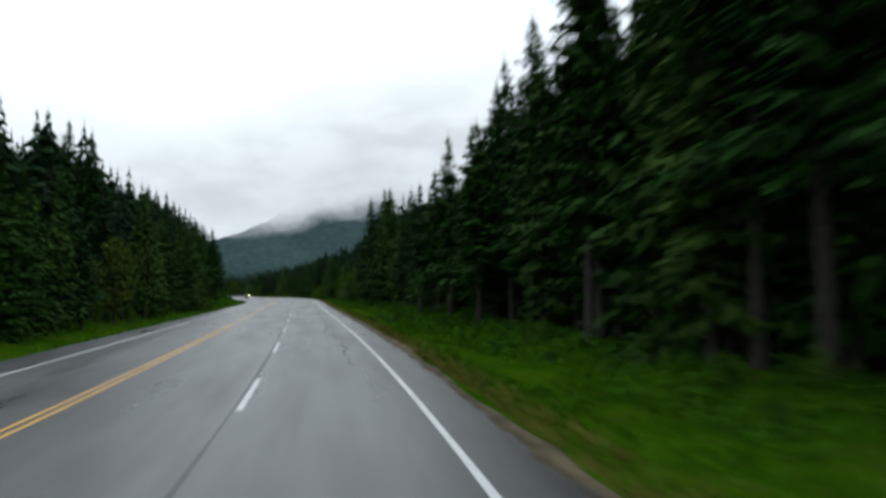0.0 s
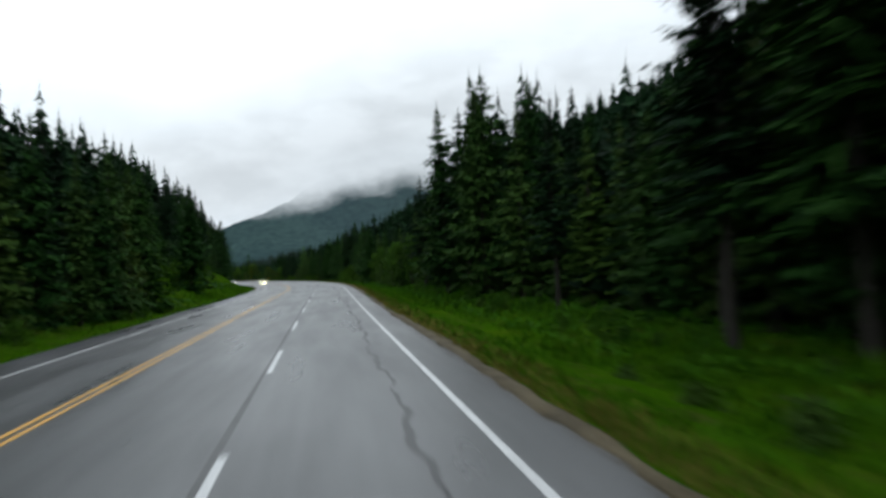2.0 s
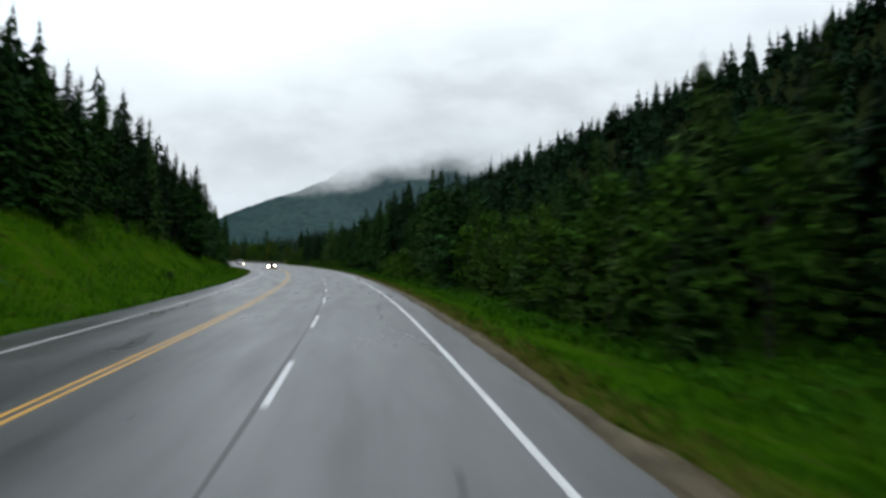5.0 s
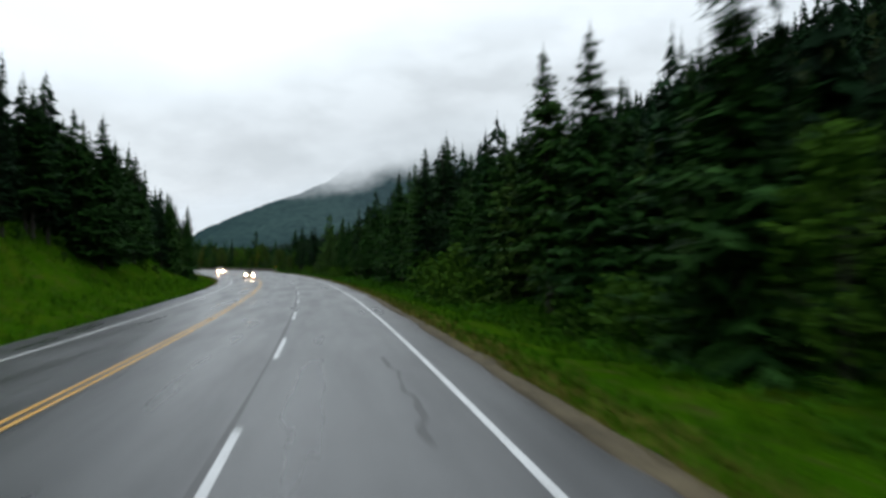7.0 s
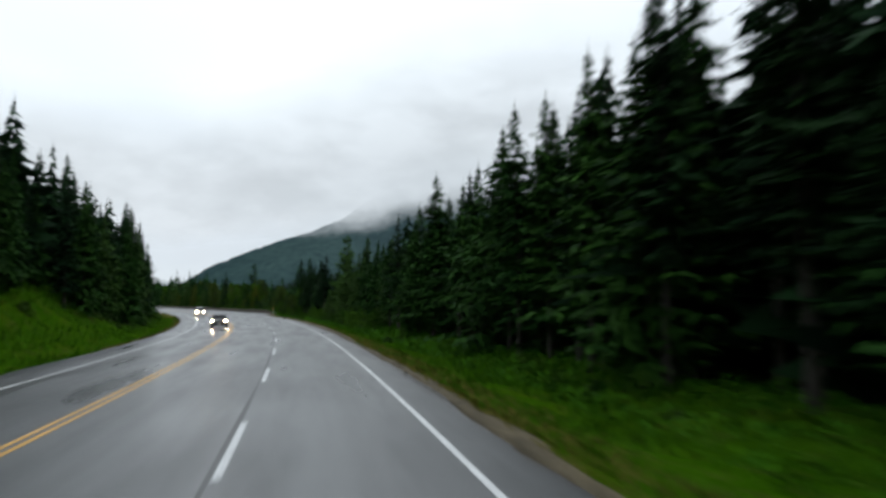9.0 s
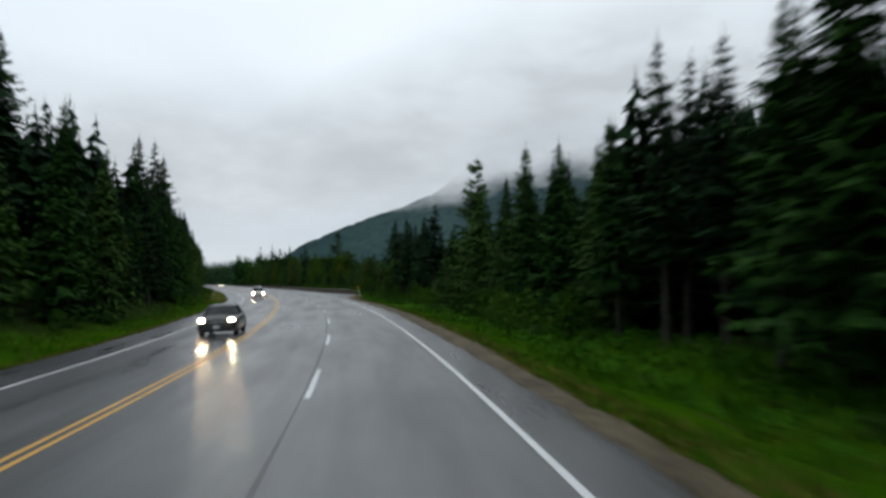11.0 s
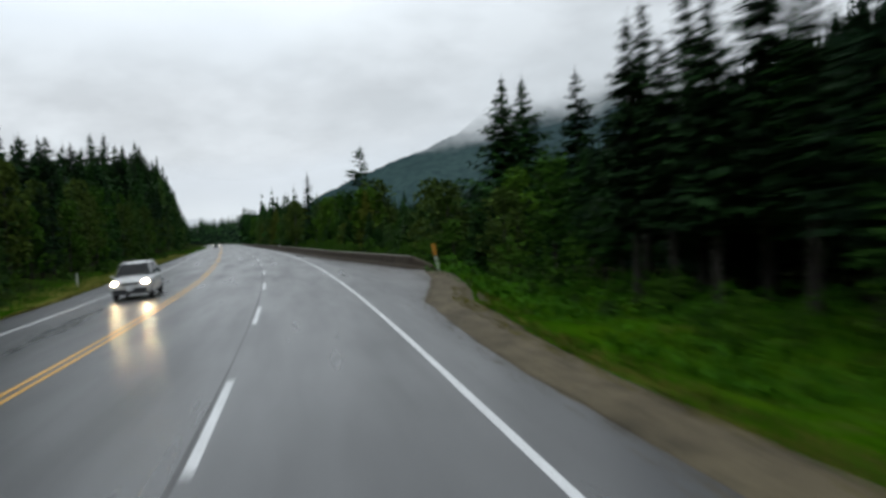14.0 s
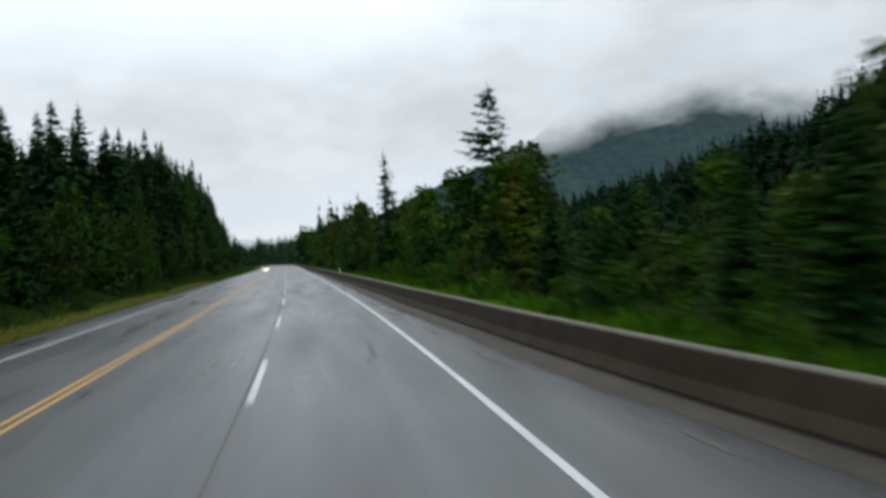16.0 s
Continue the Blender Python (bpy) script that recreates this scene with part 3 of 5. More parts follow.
def cloud_sheet(name, dist, az0, az1, low, high, mat, label):
    """A hanging sheet of cloud at that distance between two heights, which may follow the azimuth."""
    az = np.linspace(az0, az1, 90)
    k = 12
    v, uv = [], []
    for i, a in enumerate(az):
        lo, hi = (q(a) if callable(q) else q for q in (low, high))
        for j in range(k):
            u = j / (k - 1)
            r = dist * (1 + 0.03 * noise.noise(Vector((a * 0.15, u * 2, dist))))
            v.append((-math.sin(radians(a)) * r, math.cos(radians(a)) * r, lo + (hi - lo) * u))
            uv.append((i / 89, u))
    f = [(i * k + j, i * k + j + 1, (i + 1) * k + j + 1, (i + 1) * k + j) for i in range(89) for j in range(k - 1)]
    ob = mesh_object(name, v, f, mat, smooth_faces=True)
    lay = ob.data.uv_layers.new(name="UVMap")
    idx = np.empty(len(ob.data.loops), int)
    ob.data.loops.foreach_get("vertex_index", idx)
    lay.data.foreach_set("uv", np.array(uv, np.float32)[idx].ravel())
    ob.visible_shadow = False
    return tagged(ob, label, "cloud", kind="structure")


CLOUD_A = make_cloud("torn_cloud", 0.020, 0.15, ((0.0, 0.0), (0.05, 0.28), (0.11, 0.80), (0.15, 1.0)), (0.79, 0.835, 0.865))
CLOUD_C = make_cloud("ragged_cloud", 0.020, 0.55, ((0.10, 0.0), (0.22, 0.25), (0.34, 0.65), (0.42, 0.75)), (0.70, 0.75, 0.785))
# these two stand in for aerial haze: see-through emission tinted blue-grey
CLOUD_B = make_cloud("thin_haze_glow", 0.010, 0.20, ((0.0, 0.04), (0.35, 0.07), (0.6, 0.10)), (0.40, 0.52, 0.60))
CLOUD_D = make_cloud("far_haze_glow", 0.004, 0.20, ((0.0, 0.50), (0.10, 0.80), (0.20, 0.98)), (0.76, 0.815, 0.86))


def cloud_base(a):
    return max(60.0, float(np.interp(a, [-40, -14, -8, -3, 1, 3, 5, 7, 9, 12, 15], [92, 97, 108, 121, 111, 103, 95, 91, 86, 76, 70])))


cloud_sheet("cloud_bank", FOOT * 1.4, -75, 70, cloud_base, lambda a: cloud_base(a) + float(np.interp(a, [-40, -5, 12], [420, 330, 210])), CLOUD_A, "torn grey-white cloud bank lying on the mountain")
cloud_sheet("cloud_wisps", FOOT * 1.32, -75, 24, lambda a: cloud_base(a) * 0.78, lambda a: cloud_base(a) * 0.78 + 150.0, CLOUD_C, "ragged cloud wisps hanging on the mountainside")
# added haze: glowing sheets hung before the mountain and the far range
cloud_sheet("haze_sheet", FOOT * 0.95, -75, 24, 0.0, 260, CLOUD_B, "thin self-lit sheet laying bluish haze over the mountain")
cloud_sheet("far_haze_glow", 1500.0, -20, 100, 0.0, 420, CLOUD_D, "pale self-lit sheet laying haze over the distant range")


# ---- trees ----
def trunk_mesh(height, radius, rng, sides=7, lean=0.0):
    v, f = [], []
    n = 9
    for j in range(n):
        u = j / (n - 1)
        r = radius * (1 - u) ** 0.8 * (1 + 0.5 * max(0, 0.06 - u) / 0.06) + 0.012
        cx, cy = lean * u * u * height + rng.normal(0, 0.02) * (0 < j), rng.normal(0, 0.02) * (0 < j)
        for i in range(sides):
            a = 2 * math.pi * i / sides
            v.append((cx + r * math.cos(a), cy + r * math.sin(a), u * height - 0.4 * (j == 0)))
    for j in range(n - 1):
        for i in range(sides):
            k = (i + 1) % sides
            f.append((j * sides + i, j * sides + k, (j + 1) * sides + k, (j + 1) * sides + i))
    return v, f


def crown_twigs(spines, rng, pairs, width, side):
    """Needle-covered twigs along drooping boughs: slim tapering sprays to both sides of each spine and one at its end."""
    P0, DIR, LEN, DROOP = spines
    n = len(LEN)
    out = []
    for u in np.linspace(0.10, 1.0, pairs):
        base = P0 + DIR * (LEN * u)[:, None]
        base[:, 2] -= DROOP * LEN * (u - 0.35 * u * u)
        for sgn in ((-1, 1) if u < 0.97 else (0,)):
            ang = sgn * rng.uniform(0.45, 1.25, n)
            ca, sa = np.cos(ang), np.sin(ang)
            dx, dy = DIR[:, 0] * ca - DIR[:, 1] * sa, DIR[:, 0] * sa + DIR[:, 1] * ca
            tl = (side * LEN * (1.2 - u) + 0.03 + 0.14 * np.minimum(1, LEN)) * rng.uniform(0.6, 1.4, n)
            w = width * (1.35 - 0.7 * u) * rng.uniform(0.7, 1.3, n) * np.minimum(1, 0.28 + 0.72 * LEN)
            d3 = np.stack([dx, dy, -0.22 - 0.55 * rng.random(n)], 1)
            sd = np.stack([-dy, dx, rng.uniform(-0.9, 0.9, n)], 1)
            root = base + rng.normal(0, 0.05, (n, 3))
            out.append(np.stack([root + sd * (w * 0.5)[:, None], root + d3 * tl[:, None], root - sd * (w * 0.5)[:, None]], 1))
    return np.concatenate(out)


def conifer_crown(height, radius, rng, whorl, branches, pairs, width, bare=0.1, power=1.0, gaps=0.0, droop=0.45, side=0.30, loose=0.30):
    """Boughs in loose whorls: long and drooping below, short and rising towards a slender leader, some broken off."""
    zs, z = [], height * bare
    while z < height * 0.97:
        zs.append(z)
        z += whorl * rng.uniform(0.7, 1.3) * (1 - 0.5 * z / height)
    lobes = rng.uniform(0, 6.28, 3)
    P0, D, L, DR = [], [], [], []
    for z in zs:
        a0 = rng.uniform(0, 6.28)
        layer = rng.uniform(0.80, 1.12)
        u = (z - height * bare) / (height * (1 - bare))
        n = branches if u < 0.75 else max(4, branches - 2)
        for i in range(n):
            if rng.random() < gaps + 0.26 * u * (u < 0.9):
                continue
            zz = z + rng.normal(0, loose * whorl)
            u = min(0.99, max(0.0, (zz - height * bare) / (height * (1 - bare))))
            a = a0 + 6.283 * i / n + rng.normal(0, 0.3)
            full = radius * (1 - u) ** power * (0.60 + 0.40 * min(1, u / 0.12)) * layer * (1 + 0.13 * math.cos(a - lobes[0]) + 0.10 * math.cos(2 * a + 5 * u - lobes[1]))
            P0.append((0, 0, zz))
            D.append((math.cos(a), math.sin(a), 0.10 + 0.40 * u))
            L.append(max(0.08, full * rng.uniform(0.62, 1.12)))
            DR.append(droop * (1 - 0.8 * u) * rng.uniform(0.7, 1.3) + 0.06)
    q = crown_twigs((np.array(P0), np.array(D), np.array(L), np.array(DR)), rng, pairs, width, side)
    tops = []
    for k in range(14):
        z, a = height * rng.uniform(0.93, 1.0), rng.uniform(0, 6.28)
        r = 0.07 * height * (1.01 - z / height) + 0.02
        c, sn = math.cos(a), math.sin(a)
        tops.append([(-sn * 0.025, c * 0.025, z), (c * r, sn * r, z + r * 0.4), (sn * 0.025, -c * 0.025, z - 0.05)])
    tops.append([(0.035, 0, height * 0.95), (0, 0, height * 1.025), (-0.035, 0, height * 0.95)])
    tops.append([(0, 0.035, height * 0.95), (0, 0, height * 1.025), (0, -0.035, height * 0.95)])
    return np.concatenate([q, np.array(tops)])


def leaf_crown(height, radius, rng, count, size, low=0.15, lobes=16):
    """Small leaves in uneven clumps round a broadleaf or shrub."""
    c = []
    for i in range(lobes):
        u = rng.uniform(0, 1)
        a, r = rng.uniform(0, 6.28), radius * math.sqrt(max(0.05, 1 - (2 * u - 0.75) ** 2)) * rng.uniform(0.2, 0.85)
        c.append((r * math.cos(a), r * math.sin(a), height * (low + (0.95 - low) * u)))
    c = np.array(c)
    lob = rng.integers(0, lobes, count)
    spread = radius * rng.uniform(0.16, 0.42, lobes)[lob]
    g = rng.normal(0, 1, (count, 3))
    g /= np.linalg.norm(g, axis=1)[:, None]
    p = c[lob] + g * (spread * rng.uniform(0.5, 1.0, count) ** 0.5)[:, None]
    p[:, 2] = np.maximum(p[:, 2], 0.05)
    d = g + rng.normal(0, 0.6, (count, 3)) + np.array((0, 0, -0.3))
    d /= np.linalg.norm(d, axis=1)[:, None]
    s = np.cross(d, rng.normal(0, 1, (count, 3)))
    s /= np.linalg.norm(s, axis=1)[:, None] + 1e-6
    k = size * rng.uniform(0.6, 1.4, count)[:, None]
    return np.stack([p, p + d * k * 0.5 + s * k * 0.36, p + d * k, p + d * k * 0.5 - s * k * 0.36], 1)


def faces_object(name, q, mat, parent=None, label=""):
    """One mesh of loose small faces, all with the same number of corners."""
    q = np.asarray(q)
    me = bpy.data.meshes.new(name)
    n, k = q.shape[:2]
    me.vertices.add(k * n)
    me.vertices.foreach_set("co", q.reshape(-1).astype(np.float32))
    me.loops.add(k * n)
    me.loops.foreach_set("vertex_index", np.arange(k * n, dtype=np.int32))
    me.polygons.add(n)
    me.polygons.foreach_set("loop_start", np.arange(0, k * n, k, dtype=np.int32))
    me.update(calc_edges=True)
    me.validate()
    me.materials.append(mat)
    ob = new(name, me)
    if parent:
        ob.parent = parent
    return tagged(ob, label)


build_grit()


def make_conifer(kind, seed, height, radius, label, mat, **kw):
    rng = np.random.default_rng(seed)
    ob = new(kind)
    tagged(ob, label, "tree", "roadside forest")
    v, f = trunk_mesh(height * 0.97, 0.008 * height + 0.02, rng)
    mesh_object("trunk", v, f, BARK, ob, smooth_faces=True)
    faces_object("crown", conifer_crown(height, radius, rng, **kw), mat, ob)
    return ob


def make_broadleaf(kind, seed, height, radius, label, mat, count, size):
    rng = np.random.default_rng(seed)
    ob = new(kind)
    tagged(ob, label, "tree", "roadside forest")
    v, f = trunk_mesh(height * 0.9, 0.008 * height + 0.03, rng)
    mesh_object("trunk", v, f, BARK, ob, smooth_faces=True)
    for i in range(5):
        z, a = height * rng.uniform(0.25, 0.75), rng.uniform(0, 6.28)
        tip = np.array((math.cos(a) * radius * 0.8, math.sin(a) * radius * 0.8, z + height * 0.16))
        lv = [q + r * np.array((math.cos(2.1 * m), math.sin(2.1 * m), 0)) for q, r in ((np.array((0, 0, z)), 0.045), (tip, 0.012)) for m in range(3)]
        mesh_object("limb", lv, [(m, (m + 1) % 3, 3 + (m + 1) % 3, 3 + m) for m in range(3)], BARK, ob)
    faces_object("crown", leaf_crown(height, radius, rng, count, size, 0.2, 26), mat, ob)
    return ob


NEAR_KINDS = [
    make_conifer("spruce_tree", 11, 13.0, 2.7, "dark green spruce with drooping boughs at the forest edge", NEEDLES, whorl=0.42, branches=7, pairs=5, width=0.29, bare=0.07, power=0.91),
    make_conifer("fir_tree", 12, 14.0, 2.3, "tall narrow dark fir with a bare lower trunk", NEEDLES_DARK, whorl=0.42, branches=7, pairs=5, width=0.29, bare=0.14, gaps=0.08, power=0.86),
    make_conifer("fir_tree", 13, 11.5, 2.8, "full dark green fir with dense boughs", NEEDLES, whorl=0.40, branches=7, pairs=5, width=0.29, bare=0.05, power=0.96),
    make_conifer("hemlock_tree", 14, 14.5, 2.1, "thin ragged hemlock with sparse upper boughs", NEEDLES_DARK, whorl=0.48, branches=7, pairs=5, width=0.29, bare=0.18, power=0.81, gaps=0.2, droop=0.6),
    make_conifer("cedar_tree", 15, 10.5, 2.7, "broad fresh green cedar at the forest edge", NEEDLES_FRESH, whorl=0.38, branches=7, pairs=5, width=0.29, bare=0.04, power=0.86),
    make_conifer("hemlock_tree", 16, 12.5, 2.5, "soft green hemlock with feathery boughs", NEEDLES_FRESH, whorl=0.42, branches=7, pairs=5, width=0.29, bare=0.08, power=0.86, gaps=0.1, droop=0.65),
]
# finer boughs for the trees that stand nearest to the road
EDGE_KINDS = [
    make_conifer("spruce_tree", 71, 13.0, 2.9, "dark green spruce with drooping boughs at the forest edge", NEEDLES, whorl=0.51, branches=8, loose=0.15, pairs=9, width=0.20, bare=0.10, power=0.98, droop=0.5),
    make_conifer("spruce_tree", 72, 14.0, 2.7, "tall narrow dark spruce with a bare lower trunk", NEEDLES, whorl=0.54, branches=8, loose=0.15, pairs=9, width=0.20, bare=0.26, gaps=0.08, power=0.96, droop=0.55),
    make_conifer("fir_tree", 73, 11.5, 3.0, "full dark green fir with dense boughs", NEEDLES, whorl=0.47, branches=8, loose=0.15, pairs=9, width=0.20, bare=0.06, power=1.01),
    make_conifer("hemlock_tree", 74, 14.5, 2.5, "thin ragged hemlock with sparse upper boughs", NEEDLES_DARK, whorl=0.61, branches=8, loose=0.15, pairs=9, width=0.20, bare=0.32, power=0.91, gaps=0.18, droop=0.65),
    make_conifer("cedar_tree", 75, 10.5, 2.7, "broad fresh green cedar at the forest edge", NEEDLES_FRESH, whorl=0.46, branches=8, loose=0.15, pairs=9, width=0.20, bare=0.05, power=0.91),
    make_conifer("hemlock_tree", 76, 12.5, 2.5, "soft green hemlock with feathery boughs", NEEDLES_FRESH, whorl=0.54, branches=8, loose=0.15, pairs=9, width=0.20, bare=0.10, power=0.91, gaps=0.1, droop=0.7),
]
# shaded trees that have shed their lower boughs; the shade is also in their needle colour
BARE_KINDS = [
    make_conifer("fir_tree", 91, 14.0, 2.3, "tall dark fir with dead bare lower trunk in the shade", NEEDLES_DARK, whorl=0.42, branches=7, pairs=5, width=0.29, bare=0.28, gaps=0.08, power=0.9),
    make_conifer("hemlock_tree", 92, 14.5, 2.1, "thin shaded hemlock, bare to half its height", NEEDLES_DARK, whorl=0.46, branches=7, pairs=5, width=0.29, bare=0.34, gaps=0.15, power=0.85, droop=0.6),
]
PINE = make_conifer("pine_tree", 17, 14.5, 3.0, "lone tall pine with upturned upper branches", NEEDLES, whorl=0.66, branches=6, pairs=13, width=0.17, bare=0.10, power=0.70, gaps=0.08, droop=0.02, side=0.24)
LARCH = make_conifer("larch_tree", 18, 9.0, 2.3, "yellow-olive young larch with a soft cone", LARCH_NEEDLES, whorl=0.27, branches=8, pairs=9, width=0.22, bare=0.04, power=0.81)
BROAD_KINDS = [
    make_broadleaf("alder_tree", 31, 7.5, 1.9, "light green alder among the conifers", LEAVES, 1700, 0.26),
    make_broadleaf("birch_tree", 32, 6.5, 1.6, "olive green young birch among the conifers", LEAVES_OLIVE, 1500, 0.25),
    make_conifer("cottonwood_tree", 33, 13.0, 3.3, "tall light green cottonwood at the forest edge", COTTONWOOD_LEAVES, whorl=0.50, branches=7, pairs=24, width=0.15, bare=0.14, power=0.70, gaps=0.24, droop=0.1, side=0.22),
]
used = set()


def plant(kind, s, d, scale, rng, sink=0.15, tall=None):
    x, y, z = on_ground(s, d, -sink)
    m = pose(x, y, z, rng.uniform(-1.5, 1.5), rng.uniform(-1.5, 1.5), rng.uniform(0, 360)) @ Matrix.Diagonal((scale, scale, tall or scale, 1))
    if kind.name not in used:
        used.add(kind.name)
        kind.matrix_basis = m
        return kind
    ob = copy_thing(kind, pose(0, 0, 0))
    ob.matrix_basis = m
    return ob


def right_height(s):
    """Height of the tallest trees of the right-hand forest edge."""
    return float(np.interp(s, [0, 20, 47, 66, 76, 91, 97, 106, 115, 126, 140, 160, 185, 200, 212, 218, 228, 238, 250, 262, 272, 300, 322, 332, 345, 362, 372],
                           [24.0, 22.5, 18.0, 14.0, 10.5, 10.5, 15.5, 17.2, 16.8, 13.0, 11.0, 9.0, 9.5, 13.8, 12.6, 9.8, 11.0, 16.0, 16.2, 13.4, 12.2, 12.5, 12.0, 9.0, 8.6, 8.6, 8.0]))


def left_height(s):
    """Height over the road of the treetops on the bluff, left."""
    return float(np.interp(s, [380, 421, 440, 460, 480, 545, 590, 640, 670, 693, 730], [13.2, 13.4, 14.2, 17.0, 20.5, 27.5, 28.5, 23.5, 17.5, 12.0, 9.0]))


def valley_height(s):
    """Height over the road of the wood behind the barrier."""
    return float(np.interp(s, [376, 395, 408, 425, 440, 455, 480, 500, 540, 600, 670, 745, 880], [7.0, 6.4, 5.5, 6.5, 8.5, 10.5, 11.5, 12.0, 13.0, 15.0, 17.0, 16.5, 20.0]))


KIND_HEIGHT = {}
for k, h in zip(NEAR_KINDS, (13.0, 14.0, 11.5, 14.5, 10.5, 12.5)):
    KIND_HEIGHT[k.name] = h
for k, h in zip(EDGE_KINDS, (13.0, 14.0, 11.5, 14.5, 10.5, 12.5)):
    KIND_HEIGHT[k.name] = h
for k, h in zip(BARE_KINDS, (14.0, 14.5)):
    KIND_HEIGHT[k.name] = h
for k, h in zip([PINE, LARCH] + BROAD_KINDS, (14.5, 9.0, 7.5, 6.5, 13.0)):
    KIND_HEIGHT[k.name] = h


def plant_tall(kind, s, d, height, rng, slim=1.0):
    """Plant a tree so that it stands height metres tall."""
    k = height / KIND_HEIGHT[kind.name]
    return plant(kind, s, d, slim * min(1.35, max(0.55, 0.35 + 0.65 * k)), rng, tall=k)


def build_forest():
    rng = random.Random(8)
    # the tallest trees of the right-hand edge, one by one: along, right, height over the road
    for s, d, top, kind in ((47, 16.2, 13.8, 1), (51, 18.5, 17.5, 0), (64, 16.7, 13.2, 1), (68, 15.8, 12.5, 3), (97, 19.0, 15.0, 0), (104, 17.5, 17.0, 1),
                            (110, 17.0, 15.5, 3), (114, 15.8, 16.8, 0), (132, 16.3, 12.7, 3), (185, 14.8, 10.3, 2), (196, 15.3, 11.9, 0), (202, 15.6, 12.8, 1),
                            (210, 16.8, 11.5, 3), (217, 16.8, 11.2, 1), (229, 17.9, 12.0, 0), (233, 16.8, 13.5, 3), (240, 16.1, 13.5, 0), (253, 17.9, 13.4, 0),
                            (259, 16.4, 13.3, 2), (270, 17.8, 12.8, 3), (275, 17.2, 11.7, 0), (276, 16.3, 13.6, 1), (281, 16.1, 11.8, 0), (344, 16.3, 11.3, 3),
                            (389, 20.3, 13.0, 2), (392, 23.5, 13.8, 0), (386, 24.5, 13.0, 3)):
        plant_tall(EDGE_KINDS[kind], s, d, top - float(relief(s, d)), rng, 1.45 if s > 380 else 1.25)
    plant_tall(BROAD_KINDS[2], 326, 16.4, 13.0, rng)
    plant_tall(PINE, 440, 18.9, 14.6, rng, 1.4)
    # tall bare-stemmed group before the lay-by
    for s, d, top, kind in ((362.3, 16.0, 9.4, 0), (360.2, 16.2, 8.2, 1), (357.9, 16.1, 8.9, 0), (364.6, 17.6, 10.6, 1), (362.0, 18.2, 10.4, 0), (359.0, 18.4, 11.2, 0), (355.6, 17.2, 8.4, 1), (352.8, 16.6, 7.8, 0)):
        plant_tall(BARE_KINDS[kind], s, d, top - float(relief(s, d)), rng, 1.25)
    # single trees and leafy groups behind the barrier
    for s, d, top, kind, wide in ((402.2, 15.9, 6.0, NEAR_KINDS[2], 0.95), (403.0, 18.5, 7.0, BROAD_KINDS[1], 1.2), (387.5, 15.8, 5.8, BROAD_KINDS[1], 1.3),
                                  (391, 16.6, 4.9, BROAD_KINDS[0], 1.2), (394, 16.0, 4.6, NEAR_KINDS[0], 1.1), (396.5, 17.4, 5.2, NEAR_KINDS[2], 1.0),
                                  (432, 18.0, 8.2, BROAD_KINDS[0], 1.5), (436, 20.0, 9.4, BROAD_KINDS[1], 1.5), (441, 16.6, 8.4, BROAD_KINDS[0], 1.5), (446, 19.0, 8.0, BROAD_KINDS[0], 1.5)):
        plant_tall(kind, s, d, top - float(relief(s, d)), rng, wide)
    plant_tall(NEAR_KINDS[3], 459, 13.8, 12.5, rng)
    plant_tall(LARCH, 431, 17.5, 8.0, rng)
    plant_tall(NEAR_KINDS[0], 410, 18.6, 5.5, rng)
    plant_tall(NEAR_KINDS[1], 407, 20.5, 7.0, rng)
    # the rest of that edge
    s = 3.0
    while s < 374:
        d0 = np.interp(s, [0, 100, 200, 300, 345, 372], [17.2, 16.8, 16.4, 16.4, 16.0, 17.5])
        r = rng.random()
        green = 72 < s < 96 or 120 < s < 220 or 300 < s < 335
        shade = 96 < s < 120 or 225 < s < 298
        k = EDGE_KINDS[4] if r < (0.28 if green else 0.03) else EDGE_KINDS[5] if r < (0.62 if green else 0.06 if shade else 0.18) else rng.choice(EDGE_KINDS[:4] if green else (EDGE_KINDS[1], EDGE_KINDS[3]) if shade else EDGE_KINDS[:2] + EDGE_KINDS[1:2] + EDGE_KINDS[3:4])
        aside = 2.2 if 352 < s < 367 else 0.0
        plant_tall(k, s, d0 + aside + rng.uniform(-0.4, 2.8), right_height(s) * (lambda q: q + (1 - q) * rng.random())(np.interp(s, [0, 125, 140, 215, 235, 290, 310, 372], [0.80, 0.78, 0.55, 0.55, 0.76, 0.76, 0.55, 0.6])), rng)
        s += rng.uniform(1.5, 2.9)
    # a second row, closing the gaps
    s = 2.0
    while s < 372:
        plant_tall(rng.choice(BARE_KINDS if 97 < s < 118 or 225 < s < 298 or s > 345 else NEAR_KINDS[:4]), s, rng.uniform(19.2, 22.5), right_height(s) * rng.uniform(0.80, 0.97), rng)
        s += rng.uniform(2.2, 3.6) if s > 70 else rng.uniform(1.4, 2.4)
    # light green young trees before the lower stretch of the edge
    young = random.Random(23)
    for i in range(20):
        s = 140 + 2.3 * i + young.uniform(-1, 1)
        k = BROAD_KINDS[0] if i % 2 == 0 else EDGE_KINDS[4 + i // 2 % 2]
        plant_tall(k, s, young.uniform(14.4, 15.9), young.uniform(4.0, 6.8), young)
    # behind the barrier: mixed, lower wood
    s = 377.0
    while s < 700:
        near = s < 480
        for d in (15.0, 19.0, 23.5) if near else (14.0, 19.5):
            q = rng.random()
            k = rng.choice(BROAD_KINDS[:2]) if q < 0.30 else LARCH if q < 0.36 else rng.choice((NEAR_KINDS[0], NEAR_KINDS[2], NEAR_KINDS[4], NEAR_KINDS[5]))
            at, dd = s + rng.uniform(-1.2, 1.2), d + rng.uniform(-0.9, 1.8)
